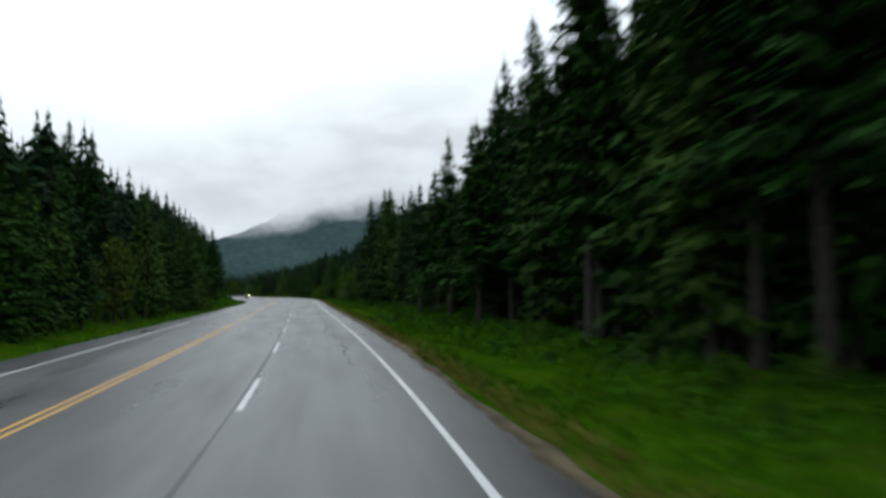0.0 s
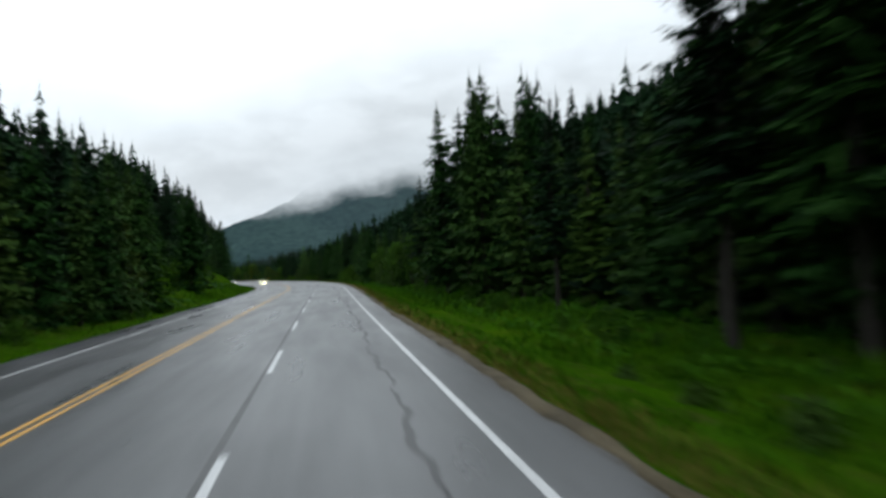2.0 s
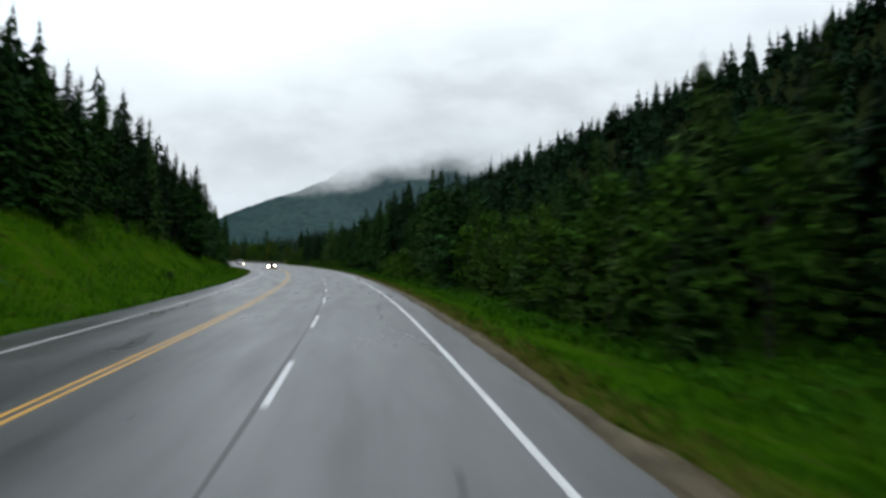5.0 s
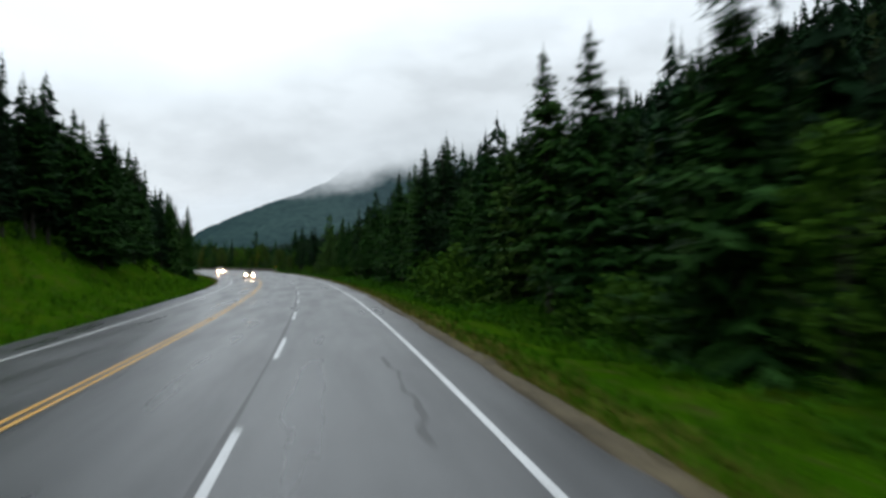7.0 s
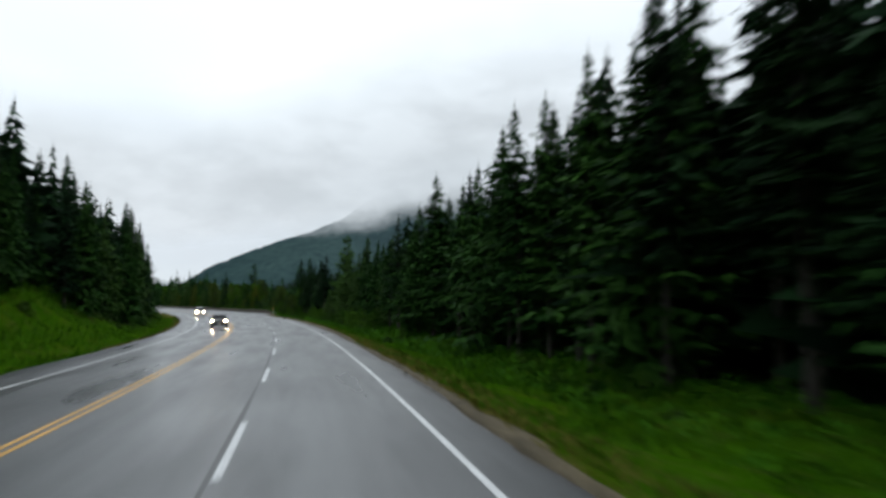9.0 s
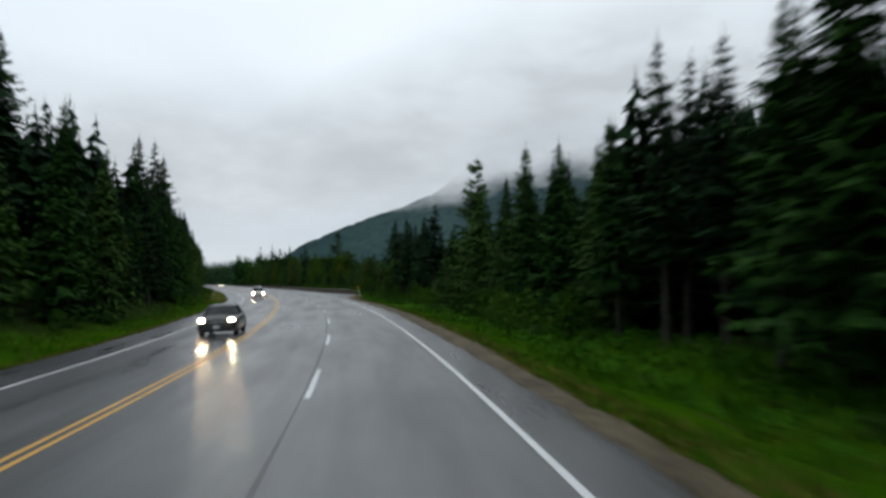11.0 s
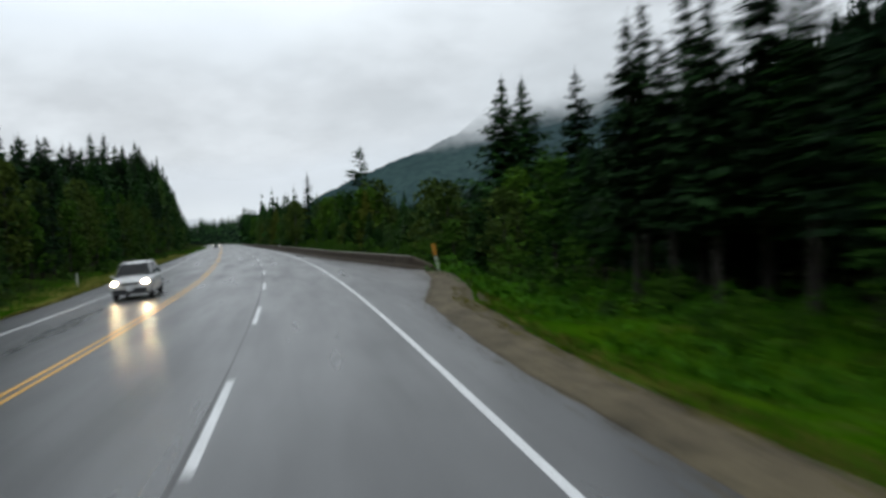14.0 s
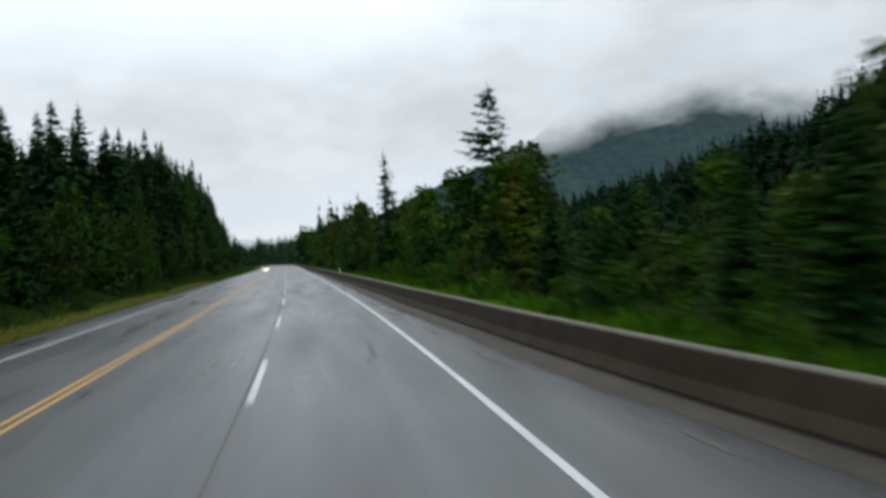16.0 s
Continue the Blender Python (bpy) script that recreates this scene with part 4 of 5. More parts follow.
            h = valley_height(at) * rng.uniform(0.45, 0.98) * np.interp(d, [14, 23], [0.85, 1.05]) - float(relief(at, dd))
            plant_tall(k, at, dd, max(3.2, h), rng, 1.12)
        s += rng.uniform(2.9, 4.2) if near else rng.uniform(3.6, 5.2)
    # left-hand forest edge
    for s, d, top, kind in ((152, -12.0, 15.0, 2), (233, -16.7, 16.5, 1), (241, -15.5, 17.0, 2), (246, -14.6, 17.5, 0), (251, -15.0, 16.5, 2), (258, -15.5, 16.5, 1), (266, -15.0, 16.5, 0), (80, -15.5, 18.5, 0), (79, -18.1, 20.0, 1), (120, -10.6, 13.0, 2), (332, -22.0, 23.5, 1), (379, -17.0, 23.0, 3), (400, -17.5, 24.0, 1),
                            (353, -15.0, 19.0, 0), (361, -14.0, 17.5, 3)):
        plant_tall(EDGE_KINDS[kind], s, d, top - float(relief(s, d)), rng, 1.35 if s == 152 else 1.45 if 230 < s < 270 else 1.15)
    s = 30.0
    while s < 620:
        bankside = 128 < s < 298
        d0 = np.interp(s, [0, 120, 135, 285, 308, 520], [10.8, 10.8, 16.5, 16.0, 11.8, 12.8])
        r = rng.random()
        k = rng.choice(BROAD_KINDS[:2]) if r < (0.34 if s < 130 else 0.22 if s < 320 else 0.28 if s < 385 else 0.58) and not bankside else rng.choice(NEAR_KINDS[4:]) if r > (0.66 if s < 130 else 0.88) else rng.choice(NEAR_KINDS[:4])
        h = rng.uniform(5, 10 if s < 130 or s > 385 else 8) if k in BROAD_KINDS else rng.uniform(8.5, 14.0) if s < 380 else left_height(s) * rng.uniform(0.45, 0.75)
        plant_tall(k, s, -d0 - rng.uniform(-0.4, 2.2), h, rng)
        s += rng.uniform(2.4, 3.8) * 0.85
    # the taller row behind, up the bluff
    s = 382.0
    while s < 720:
        d = -rng.uniform(16.5, 21.0)
        plant_tall(rng.choice((NEAR_KINDS[0], NEAR_KINDS[1], NEAR_KINDS[2])), s, d, max(4.0, left_height(s) * rng.uniform(0.78, 1.08) - float(relief(s, d))), rng, rng.uniform(1.5, 2.1))
        s += rng.uniform(2.2, 3.6)


build_forest()


def build_far_woods():
    """Uncounted trees on both hillsides and up the valley, each a small ragged cone of boughs."""
    rng = np.random.default_rng(17)

    def woods(name, S, D, scale, label, mat, tiers, boughs, skirt=0.10):
        P = on_ground(S, D, -0.3)
        sprays = []
        H = np.asarray(scale) * np.clip(rng.normal(11.3, 3.2, len(S)), 4.0, 17.0)
        Rr = H * rng.uniform(0.18, 0.29, len(S))
        for t in range(tiers):
            u = (t + 0.3) / tiers
            n = boughs if t < 0.7 * tiers else max(4, boughs - 2)
            a0 = rng.uniform(0, 6.28, len(S))
            for i in range(n):
                a = a0 + 6.283 * i / n + rng.normal(0, 0.3, len(S))
                r = Rr * (1 - u) ** 0.76 * rng.uniform(0.55, 1.25, len(S)) + 0.10
                z = H * (skirt + (0.95 - skirt) * u) + rng.normal(0, 0.25, len(S)) * H / tiers
                c, sn = np.cos(a), np.sin(a)
                roll = rng.uniform(-1.3, 1.3, len(S))
                w = 0.38 * r + 0.20 * (1 - u) * H / tiers
                sd = np.stack([-sn * np.cos(roll), c * np.cos(roll), np.sin(roll)], 1) * w[:, None]
                root = P + np.stack([c * r * 0.08, sn * r * 0.08, z + H * 0.30 / tiers], 1)
                tip = P + np.stack([c * r, sn * r, z - H * 0.30 / tiers], 1)
                sprays.append(np.stack([root + sd, tip, root - sd], 1))
        for q in (0.0, 1.571):
            sd = np.array((math.cos(q), math.sin(q), 0)) * 0.07
            foot = P + np.stack([0 * H, 0 * H, H * 0.90], 1)
            sprays.append(np.stack([foot + sd, P + np.stack([0 * H, 0 * H, H * 1.02], 1), foot - sd], 1))
        ob = faces_object(name, np.concatenate(sprays), mat)
        return tagged(ob, label, "forest", kind="stuff")

    # interior and hillside trees take the needle colour with shade painted in
    # the rows behind the two forest edges
    n = 1150
    S = rng.uniform(0, 374, n)
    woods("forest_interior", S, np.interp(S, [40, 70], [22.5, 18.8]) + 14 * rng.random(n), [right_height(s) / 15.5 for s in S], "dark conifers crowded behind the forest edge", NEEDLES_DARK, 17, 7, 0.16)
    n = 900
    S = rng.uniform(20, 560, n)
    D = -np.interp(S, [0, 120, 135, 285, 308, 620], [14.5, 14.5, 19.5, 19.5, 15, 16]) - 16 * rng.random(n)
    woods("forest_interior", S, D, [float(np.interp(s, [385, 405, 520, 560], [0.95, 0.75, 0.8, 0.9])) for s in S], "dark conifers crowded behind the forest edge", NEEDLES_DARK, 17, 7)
    n = 3400
    S, D = rng.uniform(40, 900, n), 34 + 145 * rng.random(n) ** 0.75
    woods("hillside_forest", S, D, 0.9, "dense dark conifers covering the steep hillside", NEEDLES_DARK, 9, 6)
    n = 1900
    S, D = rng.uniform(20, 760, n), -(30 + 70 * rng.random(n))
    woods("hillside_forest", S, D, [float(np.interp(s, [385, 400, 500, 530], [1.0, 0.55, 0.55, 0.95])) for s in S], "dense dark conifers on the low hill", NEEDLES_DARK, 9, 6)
    n = 1500
    S, D = rng.uniform(520, 1180, n), rng.choice([-1, 1, 1], n) * (15 + 60 * rng.random(n) ** 1.3)
    S[:450], D[:450] = rng.uniform(740, 1120, 450), 13.5 + 22 * rng.random(450)
    woods("valley_forest", S, D, [float(np.interp(s, [520, 640, 760, 1180], [0.95, 1.25, 1.3, 1.6])) if d > 0 else 0.95 for s, d in zip(S, D)], "mixed conifers closing the valley road", NEEDLES, 9, 6)


build_far_woods()


# ---- shrubs, undergrowth and grass ----
def build_shrubs():
    rng = random.Random(21)
    kinds = []
    for i, (h, r, mat, text) in enumerate(((1.3, 0.95, LEAVES, "lush green leafy shrub on the verge"), (1.9, 1.15, LEAVES, "tall leafy green shrub by the forest edge"),
                                           (0.9, 0.8, NEEDLES_FRESH, "low dark green shrub on the verge"))):
        g = np.random.default_rng(60 + i)
        ob = new("shrub")
        tagged(ob, text, "shrub", "verge shrubs")
        v, f = trunk_mesh(h * 0.7, 0.03, g, 5)
        mesh_object("stem", v, f, BARK, ob)
        faces_object("foliage", leaf_crown(h, r, g, 420, 0.18, 0.08, 18), mat, ob)
        kinds.append(ob)
    for i in range(185):
        s = rng.uniform(4, 183) if i < 50 else rng.uniform(183, 197) if i < 75 else rng.uniform(226, 300) if i < 90 else rng.uniform(300, 374)
        plant(rng.choice(kinds), s, rng.uniform(13.9, 16.9), rng.uniform(0.35, 0.7) if s < 183 or 197 < s < 300 or 352 < s < 366 else rng.uniform(0.6, 1.2), rng, 0.05)
    for i in range(60):
        s = rng.uniform(212, 226)
        plant(kinds[i % 2], s, rng.uniform(13.4, 15.4), rng.uniform(0.9, 1.9), rng, 0.05) if i < 22 else plant(kinds[i % 2], rng.uniform(378, 470), rng.uniform(12.6, 14.6), rng.uniform(0.5, 0.9), rng, 0.05)
    # single low bushes out on the mown verge
    for s, d, k in ((60.0, 12.4, 0.75), (62.5, 11.9, 0.6), (65.5, 11.8, 0.5), (272.5, 12.0, 0.7), (197.0, -10.6, 0.8)):
        plant(kinds[2], s, d, k, rng, 0.04)
    for i in range(50):
        s = rng.uniform(40, 480)
        side = 15.0 if 130 < s < 292 else 10.5
        plant(rng.choice(kinds), s, -side - rng.uniform(-1.0, 1.5), rng.uniform(0.5, 1.1), rng, 0.05)


build_shrubs()


def build_undergrowth():
    rng = np.random.default_rng(33)
    n = 80000
    S = rng.uniform(0, 376, n)
    low = np.interp(S, [120, 180, 300, 330], [13.0, 12.4, 12.2, 11.6])
    D = low + (18.0 - low) * rng.random(n)
    clump = np.array([noise.noise(Vector((s * 0.45, d * 0.6, 3.0))) for s, d in zip(S, D)])
    keep = clump > np.where(S < 135, -0.05, -0.25)
    S, D, clump = S[keep], D[keep], clump[keep]
    S2, D2 = rng.uniform(25, 600, 9000), -rng.uniform(0, 3.5, 9000)
    D2 -= np.where((S2 > 125) & (S2 < 295), 13.5, np.interp(S2, [375, 390], [9.6, 10.2]))
    S, D, clump = np.concatenate([S, S2]), np.concatenate([D, D2]), np.concatenate([clump, rng.uniform(-0.1, 0.3, 9000)])
    n = len(S)
    P = on_ground(S, D)
    P[:, 2] += rng.uniform(0.05, 1.0, n) * (0.25 + np.interp(S, [170, 185, 197, 212, 226, 245, 300, 320], [0.35, 0.9, 0.5, 0.9, 0.9, 0.4, 0.5, 1.1]) * np.clip(clump + 0.15, 0, 0.6))
    a, t = rng.uniform(0, 6.28, n), rng.uniform(-0.2, 1.3, n)
    d = np.stack([np.cos(a), np.sin(a), t], 1)
    s = np.stack([-np.sin(a), np.cos(a), rng.uniform(-0.6, 0.6, n)], 1)
    k = rng.uniform(0.10, 0.26, n)[:, None]
    q = np.stack([P, P + d * k * 0.5 + s * k * 0.2, P + d * k, P + d * k * 0.5 - s * k * 0.2], 1)
    tagged(faces_object("undergrowth", q, WEEDS), "lush green weeds and ferns along the forest edge", "undergrowth", kind="stuff")


build_undergrowth()


def build_grass():
    rng = np.random.default_rng(41)
    parts = []
    for n, s0, s1, d0, d1, tall, lean in ((36000, 2, 372, 9.0, 13.4, 0.15, 0.5), (24000, 2, 372, 11.8, 16.8, 0.36, 0.4), (9000, 25, 480, -10.6, -6.9, 0.26, 0.4),
                                          (11000, 120, 305, -18.5, -7.2, 0.42, 0.4), (3000, 378, 480, 12.2, 14.6, 0.40, 0.4)):
        S, D = rng.uniform(s0, s1, n), rng.uniform(d0, d1, n)
        D = np.maximum(D, tar_right(S) + np.interp(S, [250, 300, 350, 358, 366, 374, 380], [0.75, 1.1, 1.1, 1.6, 1.6, 1.0, 0.4])) if d0 > 0 else D
        P = on_ground(S, D, -0.03)
        a = rng.uniform(0, 6.28, n)
        h = tall * rng.uniform(0.5, 1.5, n)
        w = rng.uniform(0.02, 0.05, n) + 0.03 * tall
        side = np.stack([np.cos(a), np.sin(a), 0 * a], 1) * w[:, None]
        tip = np.stack([np.cos(a + 1.57) * h * lean, np.sin(a + 1.57) * h * lean, h], 1)
        mid = tip * np.array((0.35, 0.35, 0.6))
        parts.append(np.stack([P - side, P + side, P + mid + side * 0.7, P + tip], 1))
    # thin olive grass growing into the gravel
    n = 24000
    S = rng.uniform(2, 366, n)
    D = tar_right(S) + np.interp(S, [250, 300], [0.4, 0.85]) + np.abs(rng.normal(0, 0.7, n)) * np.interp(S, [180, 260], [0.8, 1.2])
    P = on_ground(S, D, -0.02)
    m = 46000
    S3 = np.concatenate([rng.uniform(270, 380, 12000), rng.uniform(380, 520, m - 12000)])
    P = np.concatenate([P, on_ground(S3, tar_left(S3) - 0.35 - np.abs(rng.normal(0, 1, m)) * np.interp(S3, [360, 380], [0.9, 1.2]), -0.02)])
    n += m
    a, h = rng.uniform(0, 6.28, n), rng.uniform(0.06, 0.2, n) * np.concatenate([np.ones(24000), np.interp(S3, [375, 385], [1.0, 1.5])])
    side = np.stack([np.cos(a), np.sin(a), 0 * a], 1) * 0.028
    tip = np.stack([np.cos(a + 1.57) * h * 0.6, np.sin(a + 1.57) * h * 0.6, h], 1)
    dry = np.stack([P - side, P + side, P + tip * np.array((0.35, 0.35, 0.6)) + side * 0.7, P + tip], 1)
    pale = np.concatenate([np.zeros(24000, bool), S3 > 380])
    tagged(faces_object("verge_grass", dry[~pale], DRY_BLADES), "thin olive grass growing along the gravel", "grass", kind="stuff")
    tagged(faces_object("verge_grass", dry[pale], PALE_BLADES), "pale straw-green grass on the narrow verge", "grass", kind="stuff")
    tagged(faces_object("grass", np.concatenate(parts), BLADES), "wet green grass blades on the road verges", "grass", kind="stuff")


build_grass()


# ---- concrete barrier ----
def build_barrier():
    L, gap = 2.97, 0.03
    # paler concrete for the top edge: skylight on it painted as colour
    cap = plain('lit_concrete_edge', (0.16, 0.15, 0.12), 0.8, 0, 0.3, 5)
    prof = [(-0.28, 0.0), (-0.28, 0.07), (-0.15, 0.24), (-0.09, 0.60), (-0.05, 0.66), (0.05, 0.66), (0.09, 0.60), (0.15, 0.24), (0.28, 0.07), (0.28, 0.0)]
    s = 376.2
    first = True
    count = 0
    while s < 700 and count < 110:
        d0, d1 = float(barrier_d(s)), float(barrier_d(s + L))
        a, b = on_road(s, d0, -0.02), on_road(s + L, d1, -0.02)
        ax = (b - a) / np.linalg.norm(b - a)
        right = np.array((ax[1], -ax[0], 0))
        right /= np.linalg.norm(right)
        v = []
        for p, k in ((a, 0.35 if first else 1.0), (b, 1.0)):
            for x, z in prof:
                v.append(p + right * x + np.array((0, 0, z * k)))
        m = len(prof)
        f = [(i, (i + 1) % m, m + (i + 1) % m, m + i) for i in range(m)] + [tuple(range(m))[::-1], tuple(range(m, 2 * m))]
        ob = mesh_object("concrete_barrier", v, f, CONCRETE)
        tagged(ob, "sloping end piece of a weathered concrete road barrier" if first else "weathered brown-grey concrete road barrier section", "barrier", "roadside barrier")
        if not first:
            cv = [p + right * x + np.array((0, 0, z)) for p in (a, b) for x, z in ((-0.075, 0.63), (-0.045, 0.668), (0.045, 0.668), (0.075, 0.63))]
            mesh_object("lit_top", cv, [(0, 1, 5, 4), (1, 2, 6, 5), (2, 3, 7, 6), (0, 3, 2, 1), (4, 5, 6, 7), (0, 4, 7, 3)], cap, ob, "top edge painted pale as if catching skylight")
        s += L + gap
        first = False
        count += 1


build_barrier()

ss_dirt = np.arange(377.5, 560, 0.5)
foot = barrier_d(ss_dirt) - 0.26
edge_in = foot - np.interp(ss_dirt, [378, 392, 400], [0.35, 0.50, 0.60]) + wander(ss_dirt, (0.12, 0.1), (0.10, 0.35), (0.09, 1.1))
tagged(strip("dirt_strip", ss_dirt, edge_in, foot, 0.006, DIRT), "wet brown dirt and grit along the foot of the barrier", "road shoulder", kind="structure")
# dark strip drawn in for the shadow line under the barrier
tagged(strip("foot_shadow", ss_dirt[4:], (foot - 0.06)[4:], foot[4:], 0.012, TAR_SEAM), "dark strip painted as the shadow line at the barrier's foot", "road shoulder", kind="structure")


def build_barrier_grit():
    rng = np.random.default_rng(78)
    n = 5000
    S = rng.uniform(374, 470, n)
    D = barrier_d(S) - 0.65 - np.abs(rng.normal(0, 1, n)) * np.interp(S, [374, 384, 400], [0.45, 0.40, 0.25])
    P, r, q = on_road(S, D, 0.005), rng.uniform(0.012, 0.04, n), []
    for k in range(4):
        a = 1.571 * k + rng.uniform(-0.6, 0.6, n)
        rr = r * rng.uniform(0.6, 1.3, n)
        q.append(P + np.stack([np.cos(a) * rr, np.sin(a) * rr * 1.5, rng.uniform(0, 0.006, n) + 0.045 * np.cos(a) * rr], 1))
    tagged(faces_object("grit", np.stack(q, 1), DIRT), "brown grit thinning out from the barrier's foot", "grit", kind="stuff")


build_barrier_grit()
for i in range(26):
    at = 384 + 5.6 * i
    k = np.arange(at, at + 3.0 + 1.6 * math.sin(2.3 * i), 0.5)
    mid = np.interp(k, ss_dirt, edge_in) - 0.42 + wander(k, (0.05, 0.5))
    half = 0.035 * np.sin(np.linspace(0.15, 2.99, len(k)))
    tagged(strip("wash_line", k, mid - half, mid + half, 0.009, SAND), "pale streak of washed sand on the shoulder", "road shoulder", "sand streaks", "structure")


# ---- hazard marker at the barrier's end ----
def build_marker():
    s, d = 376.2, 12.45
    x, y, z = on_road(s, d, -0.28)
    base = new("hazard_marker")
    base.matrix_basis = pose(x, y, float(z), 0, -10, math.degrees(heading(s)))
    tagged(base, "leaning hazard marker, orange and yellow striped board on pale post", "road marker")

    def slab(name, x0, x1, y0, y1, z0, z1, mat, label="", soft=0.012):
        bm = bmesh.new()
        bmesh.ops.create_cube(bm, size=1.0, matrix=Matrix.Translation(((x0 + x1) / 2, (y0 + y1) / 2, (z0 + z1) / 2)) @ Matrix.Diagonal((x1 - x0, y1 - y0, z1 - z0, 1)))
        bmesh.ops.bevel(bm, geom=bm.edges[:], offset=soft, segments=2, affect="EDGES")
        return part(name, bm, mat, base, label)

    slab("post", -0.085, 0.085, -0.03, 0.03, -0.2, 0.98, plain("pale_post_paint", (0.30, 0.33, 0.29), 0.6, 0, 0.25, 4), "pale grey-green post")
    orange, yellow, black = plain("orange_sheeting", (0.55, 0.16, 0.01), 0.4), plain("yellow_sheeting", (0.50, 0.30, 0.02), 0.4), plain("dark_sheeting", (0.035, 0.014, 0.006), 0.5)
    board = slab("board", -0.10, 0.10, -0.055, -0.033, 0.94, 1.56, orange, "orange striped warning board")
    for k in range(5):
        z0 = 0.955 + 0.122 * k
        for name, a, b, mat in (("yellow_stripe", z0 + 0.07, z0 + 0.105, yellow), ("dark_stripe", z0, z0 + 0.04, black)):
            bm = bmesh.new()
            bmesh.ops.create_cube(bm, size=1.0, matrix=Matrix.Translation((0, -0.058, (a + b) / 2)) @ Matrix.Diagonal((0.195, 0.004, b - a, 1)))
            part(name, bm, mat, board)


build_marker()


def build_delineators():
    white = plain("white_post_plastic", (0.55, 0.56, 0.55), 0.5)
    for s, d in ((470.0, 9.7), (398.0, -9.0)):
        x, y, z = on_ground(s, d, -0.05)
        ob = new("delineator_post")
        ob.matrix_basis = pose(x, y, float(z), 0, 0, math.degrees(heading(s)))
        tagged(ob, "slim white roadside delineator post", "post")
        bm = bmesh.new()
        bmesh.ops.create_cube(bm, size=1.0, matrix=Matrix.Translation((0, 0, 0.5)) @ Matrix.Diagonal((0.11, 0.035, 1.1, 1)))
        bmesh.ops.bevel(bm, geom=bm.edges[:], offset=0.012, segments=2, affect="EDGES")
        part("post", bm, white, ob)
        bm = bmesh.new()
        bmesh.ops.create_cube(bm, size=1.0, matrix=Matrix.Translation((0, -0.02, 0.92)) @ Matrix.Diagonal((0.075, 0.01, 0.12, 1)))
        part("reflector", bm, plain("grey_reflector", (0.35, 0.35, 0.36), 0.2), ob, "small square reflector")


build_delineators()


# ---- oncoming cars with their lamps lit ----
LAMP = make_lamp("headlamp_glass", (1.0, 0.74, 0.42), 380.0)
FOG = make_lamp("fog_lamp_glass", (1.0, 0.86, 0.62), 12.0)
TYRE, RIM = plain("tyre_rubber", (0.018, 0.018, 0.019), 0.8), plain("alloy_rim", (0.45, 0.45, 0.46), 0.3, 0.9)
TRIM, PLATE = plain("black_plastic_trim", (0.020, 0.020, 0.022), 0.5), plain("plate_metal", (0.42, 0.43, 0.45), 0.5)
CHROME = plain("chrome", (0.6, 0.6, 0.62), 0.15, 1.0)


def make_glass():
    m, n, l, p = material("car_glass")
    p.inputs["Base Color"].default_value = (0.015, 0.018, 0.02, 1)
    p.inputs["Roughness"].default_value = 0.05
    p.inputs["Specular IOR Level"].default_value = 0.6
    return m


CAR_GLASS = make_glass()


def car_paint(name, colour):
    m, n, l, p = material(name)
    t = noise_node(n, l, 3.0, 4)
    r = ramp_node(n, l, t.outputs["Fac"], [(0.3, tuple(c * 0.85 for c in colour)), (0.7, colour)])
    l.new(r.outputs[0], p.inputs["Base Color"])
    p.inputs["Roughness"].default_value, p.inputs["Coat Weight"].default_value, p.inputs["Metallic"].default_value = 0.35, 0.6, 0.25
    return m


def loft(sections, cap=True):
    """Skin through rings of points that all have the same count."""
    bm = bmesh.new()
    rings = [[bm.verts.new(p) for p in ring] for ring in sections]
    m = len(rings[0])
    for a, b in zip(rings[:-1], rings[1:]):
        for i in range(m):
            bm.faces.new((a[i], a[(i + 1) % m], b[(i + 1) % m], b[i]))
    if cap:
        bm.faces.new(rings[0][::-1])
        bm.faces.new(rings[-1])
    bmesh.ops.recalc_face_normals(bm, faces=bm.faces[:])
    return bm


def ring(y, half, z0, z1, tuck=0.06, crown=0.04):
    """One cross-section of the body at y: rounded box of that half width between z0 and z1."""
    pts = [(half - tuck, z0), (half, z0 + 0.12), (half + 0.01, (z0 + z1) / 2), (half - 0.01, z1 - 0.10), (half - 0.09, z1 - 0.015), (half * 0.5, z1 + crown * 0.6), (0, z1 + crown)]
    full = pts + [(-a, b) for a, b in pts[-2::-1]]
    return [(a, y, b) for a, b in full]


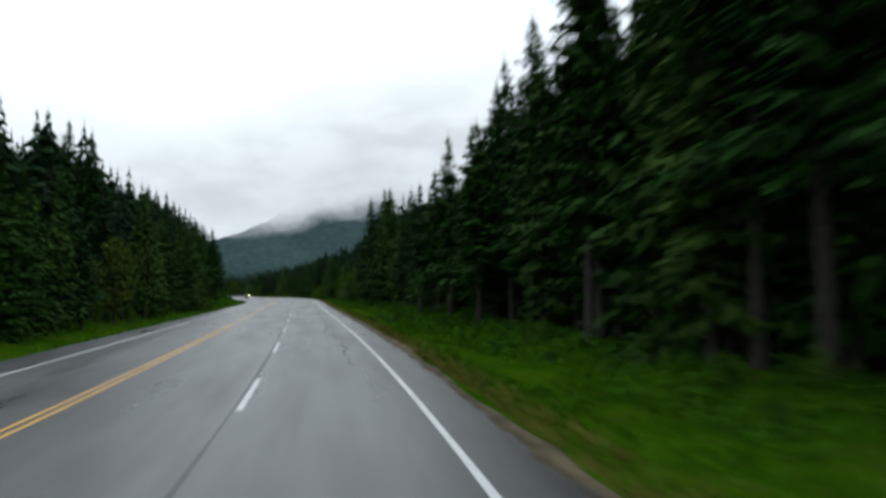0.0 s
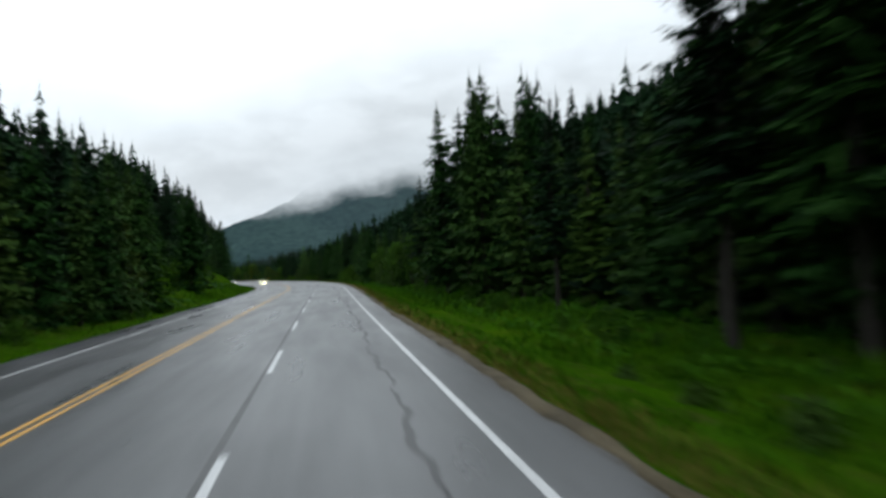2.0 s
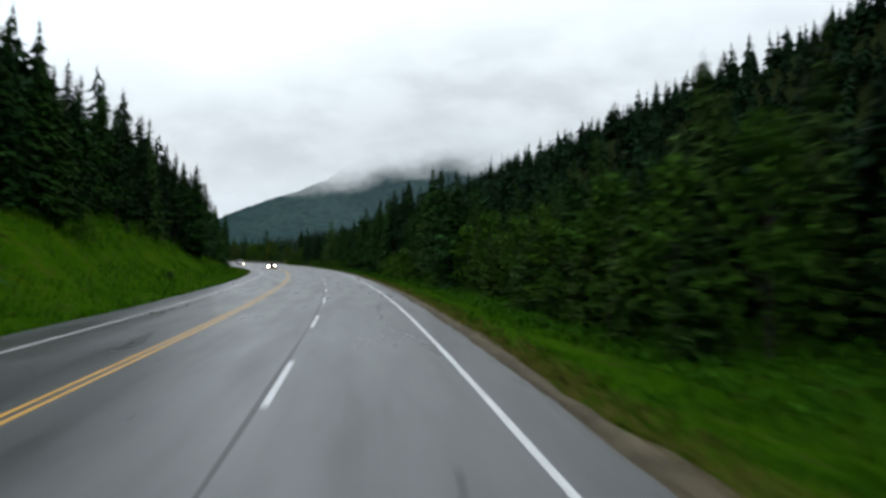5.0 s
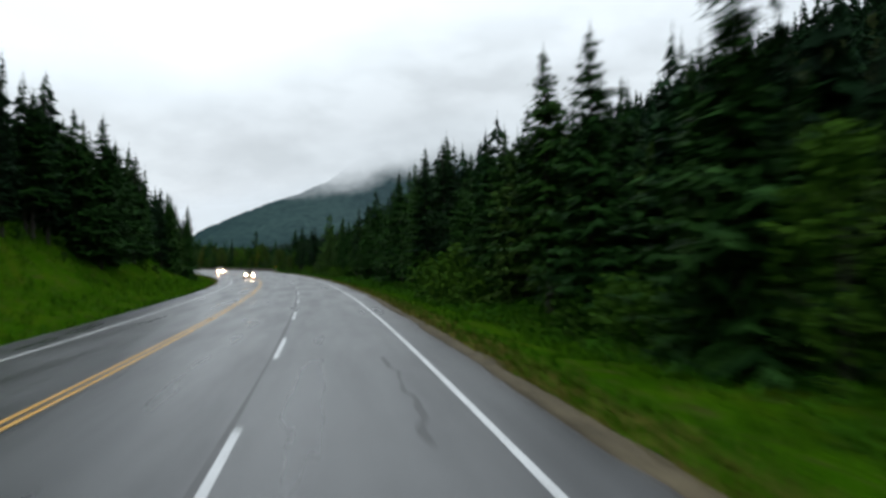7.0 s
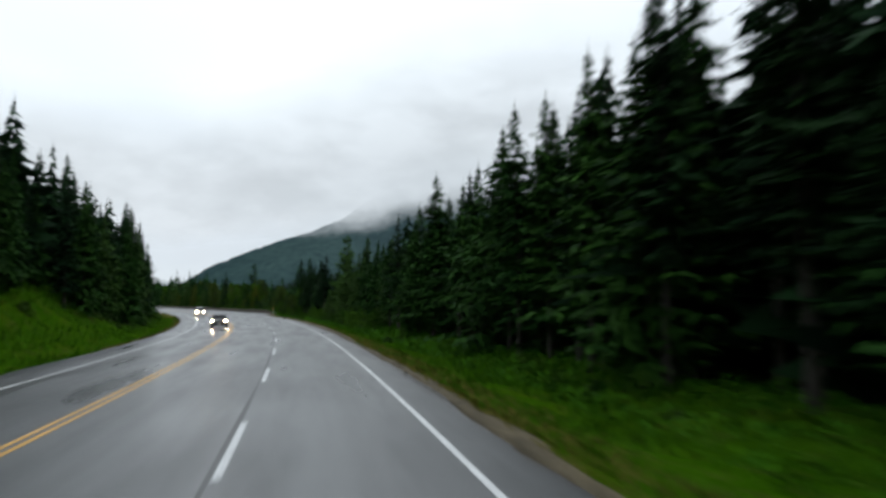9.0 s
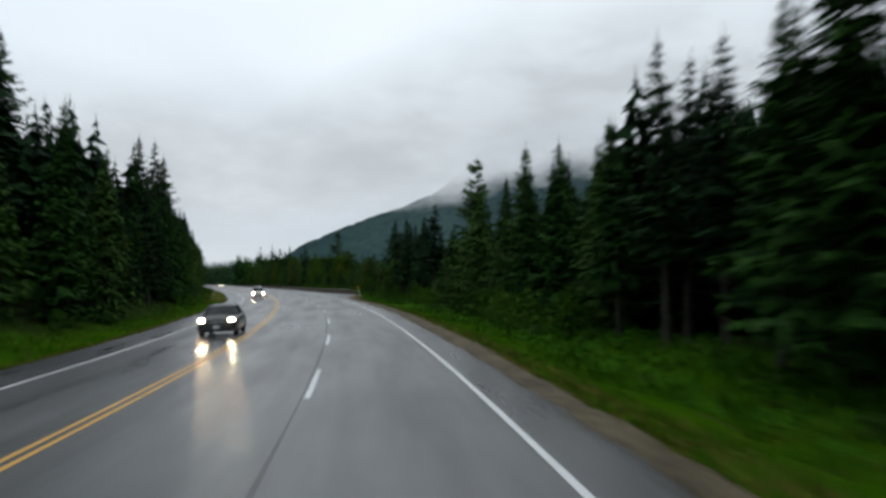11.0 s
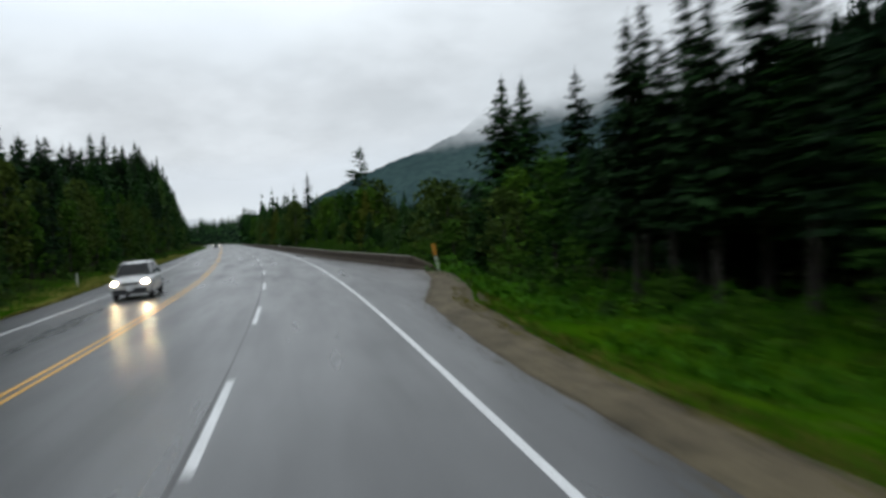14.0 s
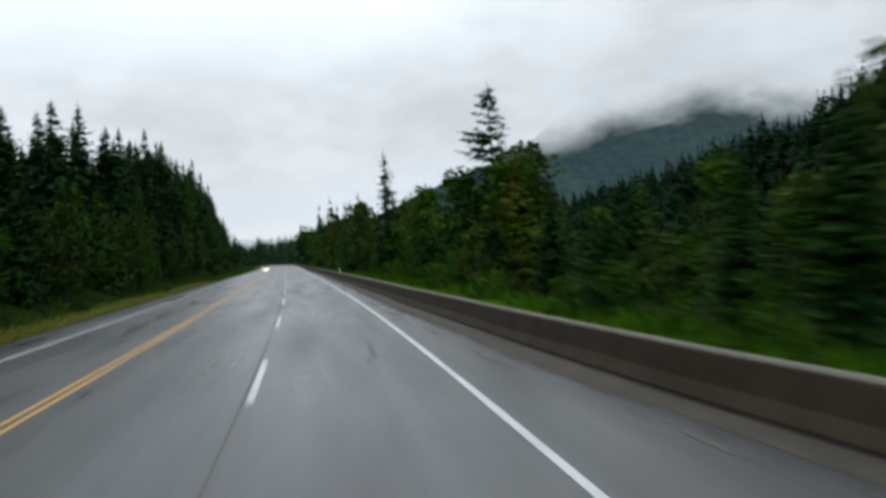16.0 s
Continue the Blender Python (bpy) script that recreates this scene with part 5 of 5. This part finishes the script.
def make_car(paint, label, suv=True):
    """The front points to -y."""
    car = new("car")
    tagged(car, label, "car", "oncoming cars")
    k = 1.0 if suv else 0.92
    body = part("body", loft([ring(-2.24, 0.66, 0.42, 0.72), ring(-2.18, 0.80, 0.30, 0.88), ring(-2.0, 0.88, 0.26, 0.97 * k), ring(-1.6, 0.91, 0.25, 1.02 * k), ring(-1.05, 0.92, 0.25, 1.08 * k),
                              ring(-0.2, 0.92, 0.25, 1.10 * k), ring(0.8, 0.92, 0.25, 1.11 * k), ring(1.7, 0.91, 0.27, 1.10 * k), ring(2.1, 0.86, 0.32, 1.06 * k), ring(2.22, 0.74, 0.45, 0.95 * k)]), paint, car, smooth_faces=True)
    top = 1.70 if suv else 1.46

    def cab(y, half, z):
        return [(half, y, z), (half * 0.6, y, z + 0.03), (0, y, z + 0.045), (-half * 0.6, y, z + 0.03), (-half, y, z), (-half, y, z - 0.10), (0, y, z - 0.10), (half, y, z - 0.10)]

    rear = 1.95 if suv else 1.3
    part("roof", loft([cab(-0.42, 0.62, top - 0.10), cab(-0.30, 0.64, top - 0.02), cab(0.3, 0.66, top + 0.01), cab(1.1, 0.65, top), cab(rear - 0.25, 0.61, top - 0.06)]), paint, car, smooth_faces=True)

    def pane(name, pts, mat, parent, lab=""):
        bm = bmesh.new()
        vs = [bm.verts.new(p) for p in pts]
        f = bm.faces.new(vs)
        bmesh.ops.solidify(bm, geom=[f], thickness=0.02)
        return part(name, bm, mat, parent, lab)

    z0 = 1.06 * k
    pane("windscreen", [(-0.80, -1.05, z0), (0.80, -1.05, z0), (0.63, -0.40, top - 0.06), (-0.63, -0.40, top - 0.06)], CAR_GLASS, car, "dark windscreen")
    pane("rear_window", [(0.76, rear + 0.12, z0), (-0.76, rear + 0.12, z0), (-0.60, rear - 0.26, top - 0.08), (0.60, rear - 0.26, top - 0.08)], CAR_GLASS, car)
    for sx in (-1, 1):
        for y0, y1, y2, y3 in ((-0.92, 0.30, 0.26, -0.40), (0.36, 1.30, 1.20, 0.32), (1.36, rear + 0.05, rear - 0.25, 1.26)):
            pts = [(sx * 0.86, y0, z0), (sx * 0.86, y1, z0), (sx * 0.655, y2, top - 0.07), (sx * 0.655, y3, top - 0.07)]
            pane("side_window", pts, CAR_GLASS, car)
        for y0, y1 in ((0.30, 0.36), (1.30, 1.36)):
            pane("pillar", [(sx * 0.87, y0, z0), (sx * 0.87, y1, z0), (sx * 0.66, y1 - 0.06, top - 0.05), (sx * 0.66, y0 - 0.06, top - 0.05)], paint, car)
        pane("pillar", [(sx * 0.81, -1.08, z0), (sx * 0.87, -0.95, z0), (sx * 0.66, -0.38, top - 0.04), (sx * 0.62, -0.44, top - 0.05)], paint, car)
        mirror = part("wing_mirror", loft([[(sx * (0.90 + a), y, z) for a, z in ((0, 1.07), (0.15, 1.07), (0.16, 1.17), (0.02, 1.17))] for y in (-0.86, -0.74)]), paint, car)
        bm = bmesh.new()
        bmesh.ops.create_uvsphere(bm, u_segments=14, v_segments=8, radius=1.0, matrix=Matrix.Translation((sx * 0.66, -2.12, 0.80)) @ Matrix.Diagonal((0.15, 0.12, 0.085, 1)))
        part("headlight", bm, LAMP, car, "lit warm white headlight", smooth_faces=True)
        bm = bmesh.new()
        bmesh.ops.create_uvsphere(bm, u_segments=10, v_segments=6, radius=1.0, matrix=Matrix.Translation((sx * 0.62, -2.16, 0.46)) @ Matrix.Diagonal((0.07, 0.06, 0.05, 1)))
        part("fog_lamp", bm, FOG, car, "lit fog lamp", smooth_faces=True)
        for y in (-1.38, 1.42):
            wheel = new("wheel")
            wheel.parent = car
            wheel.location = (sx * 0.80, y, 0.35)
            prof = [(0.20, -0.10), (0.30, -0.11), (0.345, -0.08), (0.35, 0), (0.345, 0.08), (0.30, 0.11), (0.20, 0.10)]
            rings = [[(h, r * math.cos(a), r * math.sin(a)) for r, h in prof] for a in np.linspace(0, 2 * math.pi, 25)[:-1]]
            bm = loft(rings + [rings[0]], False)
            bmesh.ops.remove_doubles(bm, verts=bm.verts[:], dist=1e-4)
            part("tyre", bm, TYRE, wheel, smooth_faces=True)
            bm = bmesh.new()
            bmesh.ops.create_cone(bm, cap_ends=True, segments=20, radius1=0.21, radius2=0.21, depth=0.14, matrix=Matrix.Rotation(math.pi / 2, 4, "Y"))
            for q in range(5):
                a = q * 2 * math.pi / 5
                bmesh.ops.create_cube(bm, size=1.0, matrix=Matrix.Translation((sx * 0.075, 0.10 * math.cos(a), 0.10 * math.sin(a))) @ Matrix.Rotation(a, 4, "X") @ Matrix.Diagonal((0.02, 0.19, 0.045, 1)))
            part("rim", bm, RIM, wheel)
            arch = [[(sx * (0.93 + h), y + r * math.cos(a), 0.36 + r * math.sin(a)) for r, h in ((0.38, 0.0), (0.44, 0.0), (0.44, -0.05), (0.38, -0.05))] for a in np.linspace(0.05, math.pi - 0.05, 13)]
            part("wheel_arch", loft(arch), TRIM, car)
    for name, x, y, z, sxx, sy, sz, mat, lab in (("grille", 0, -2.20, 0.74, 0.86, 0.10, 0.16, TRIM, "black grille"), ("bumper", 0, -2.20, 0.44, 1.46, 0.16, 0.22, TRIM, "dark lower bumper"),
                                                 ("badge_bar", 0, -2.255, 0.74, 0.7, 0.02, 0.03, CHROME, ""), ("plate", 0, -2.29, 0.50, 0.30, 0.015, 0.15, PLATE, "blank number plate")):
        bm = bmesh.new()
        bmesh.ops.create_cube(bm, size=1.0, matrix=Matrix.Translation((x, y, z)) @ Matrix.Diagonal((sxx, sy, sz, 1)))
        bmesh.ops.bevel(bm, geom=bm.edges[:], offset=min(sxx, sy, sz) * 0.25, segments=2, affect="EDGES")
        part(name, bm, mat, car, lab)
    if suv:
        for sx in (-1, 1):
            rail = [[(sx * 0.58 + 0.02 * math.cos(a), y, top + 0.07 - 0.05 * (abs(y - 0.7) > 0.95) + 0.02 * math.sin(a)) for a in np.linspace(0, 6.28, 7)[:-1]] for y in (-0.3, -0.2, 0.7, 1.6, 1.7)]
            part("roof_rail", loft(rail), TRIM, car)
    return car


def park(car, s, d):
    x, y, z = on_road(s, d, 0.004)
    tilt = math.degrees(math.atan(float(bank(s))))
    grade = math.degrees(math.atan(float(np.interp(s, KNOTS, GRADE))))
    car.matrix_basis = pose(x, y, float(z), grade, -tilt, math.degrees(heading(s)))


park(make_car(car_paint("silver_white_paint", (0.55, 0.56, 0.57)), "silver-white estate car with lit headlights on wet asphalt"), 379.0, -2.1)
park(make_car(car_paint("charcoal_paint", (0.035, 0.037, 0.040)), "charcoal hatchback with lit headlights on wet asphalt", False), 304.0, -1.3)
park(make_car(car_paint("dark_grey_paint", (0.06, 0.065, 0.07)), "distant dark saloon car with lit headlights", False), 640.0, -2.1)
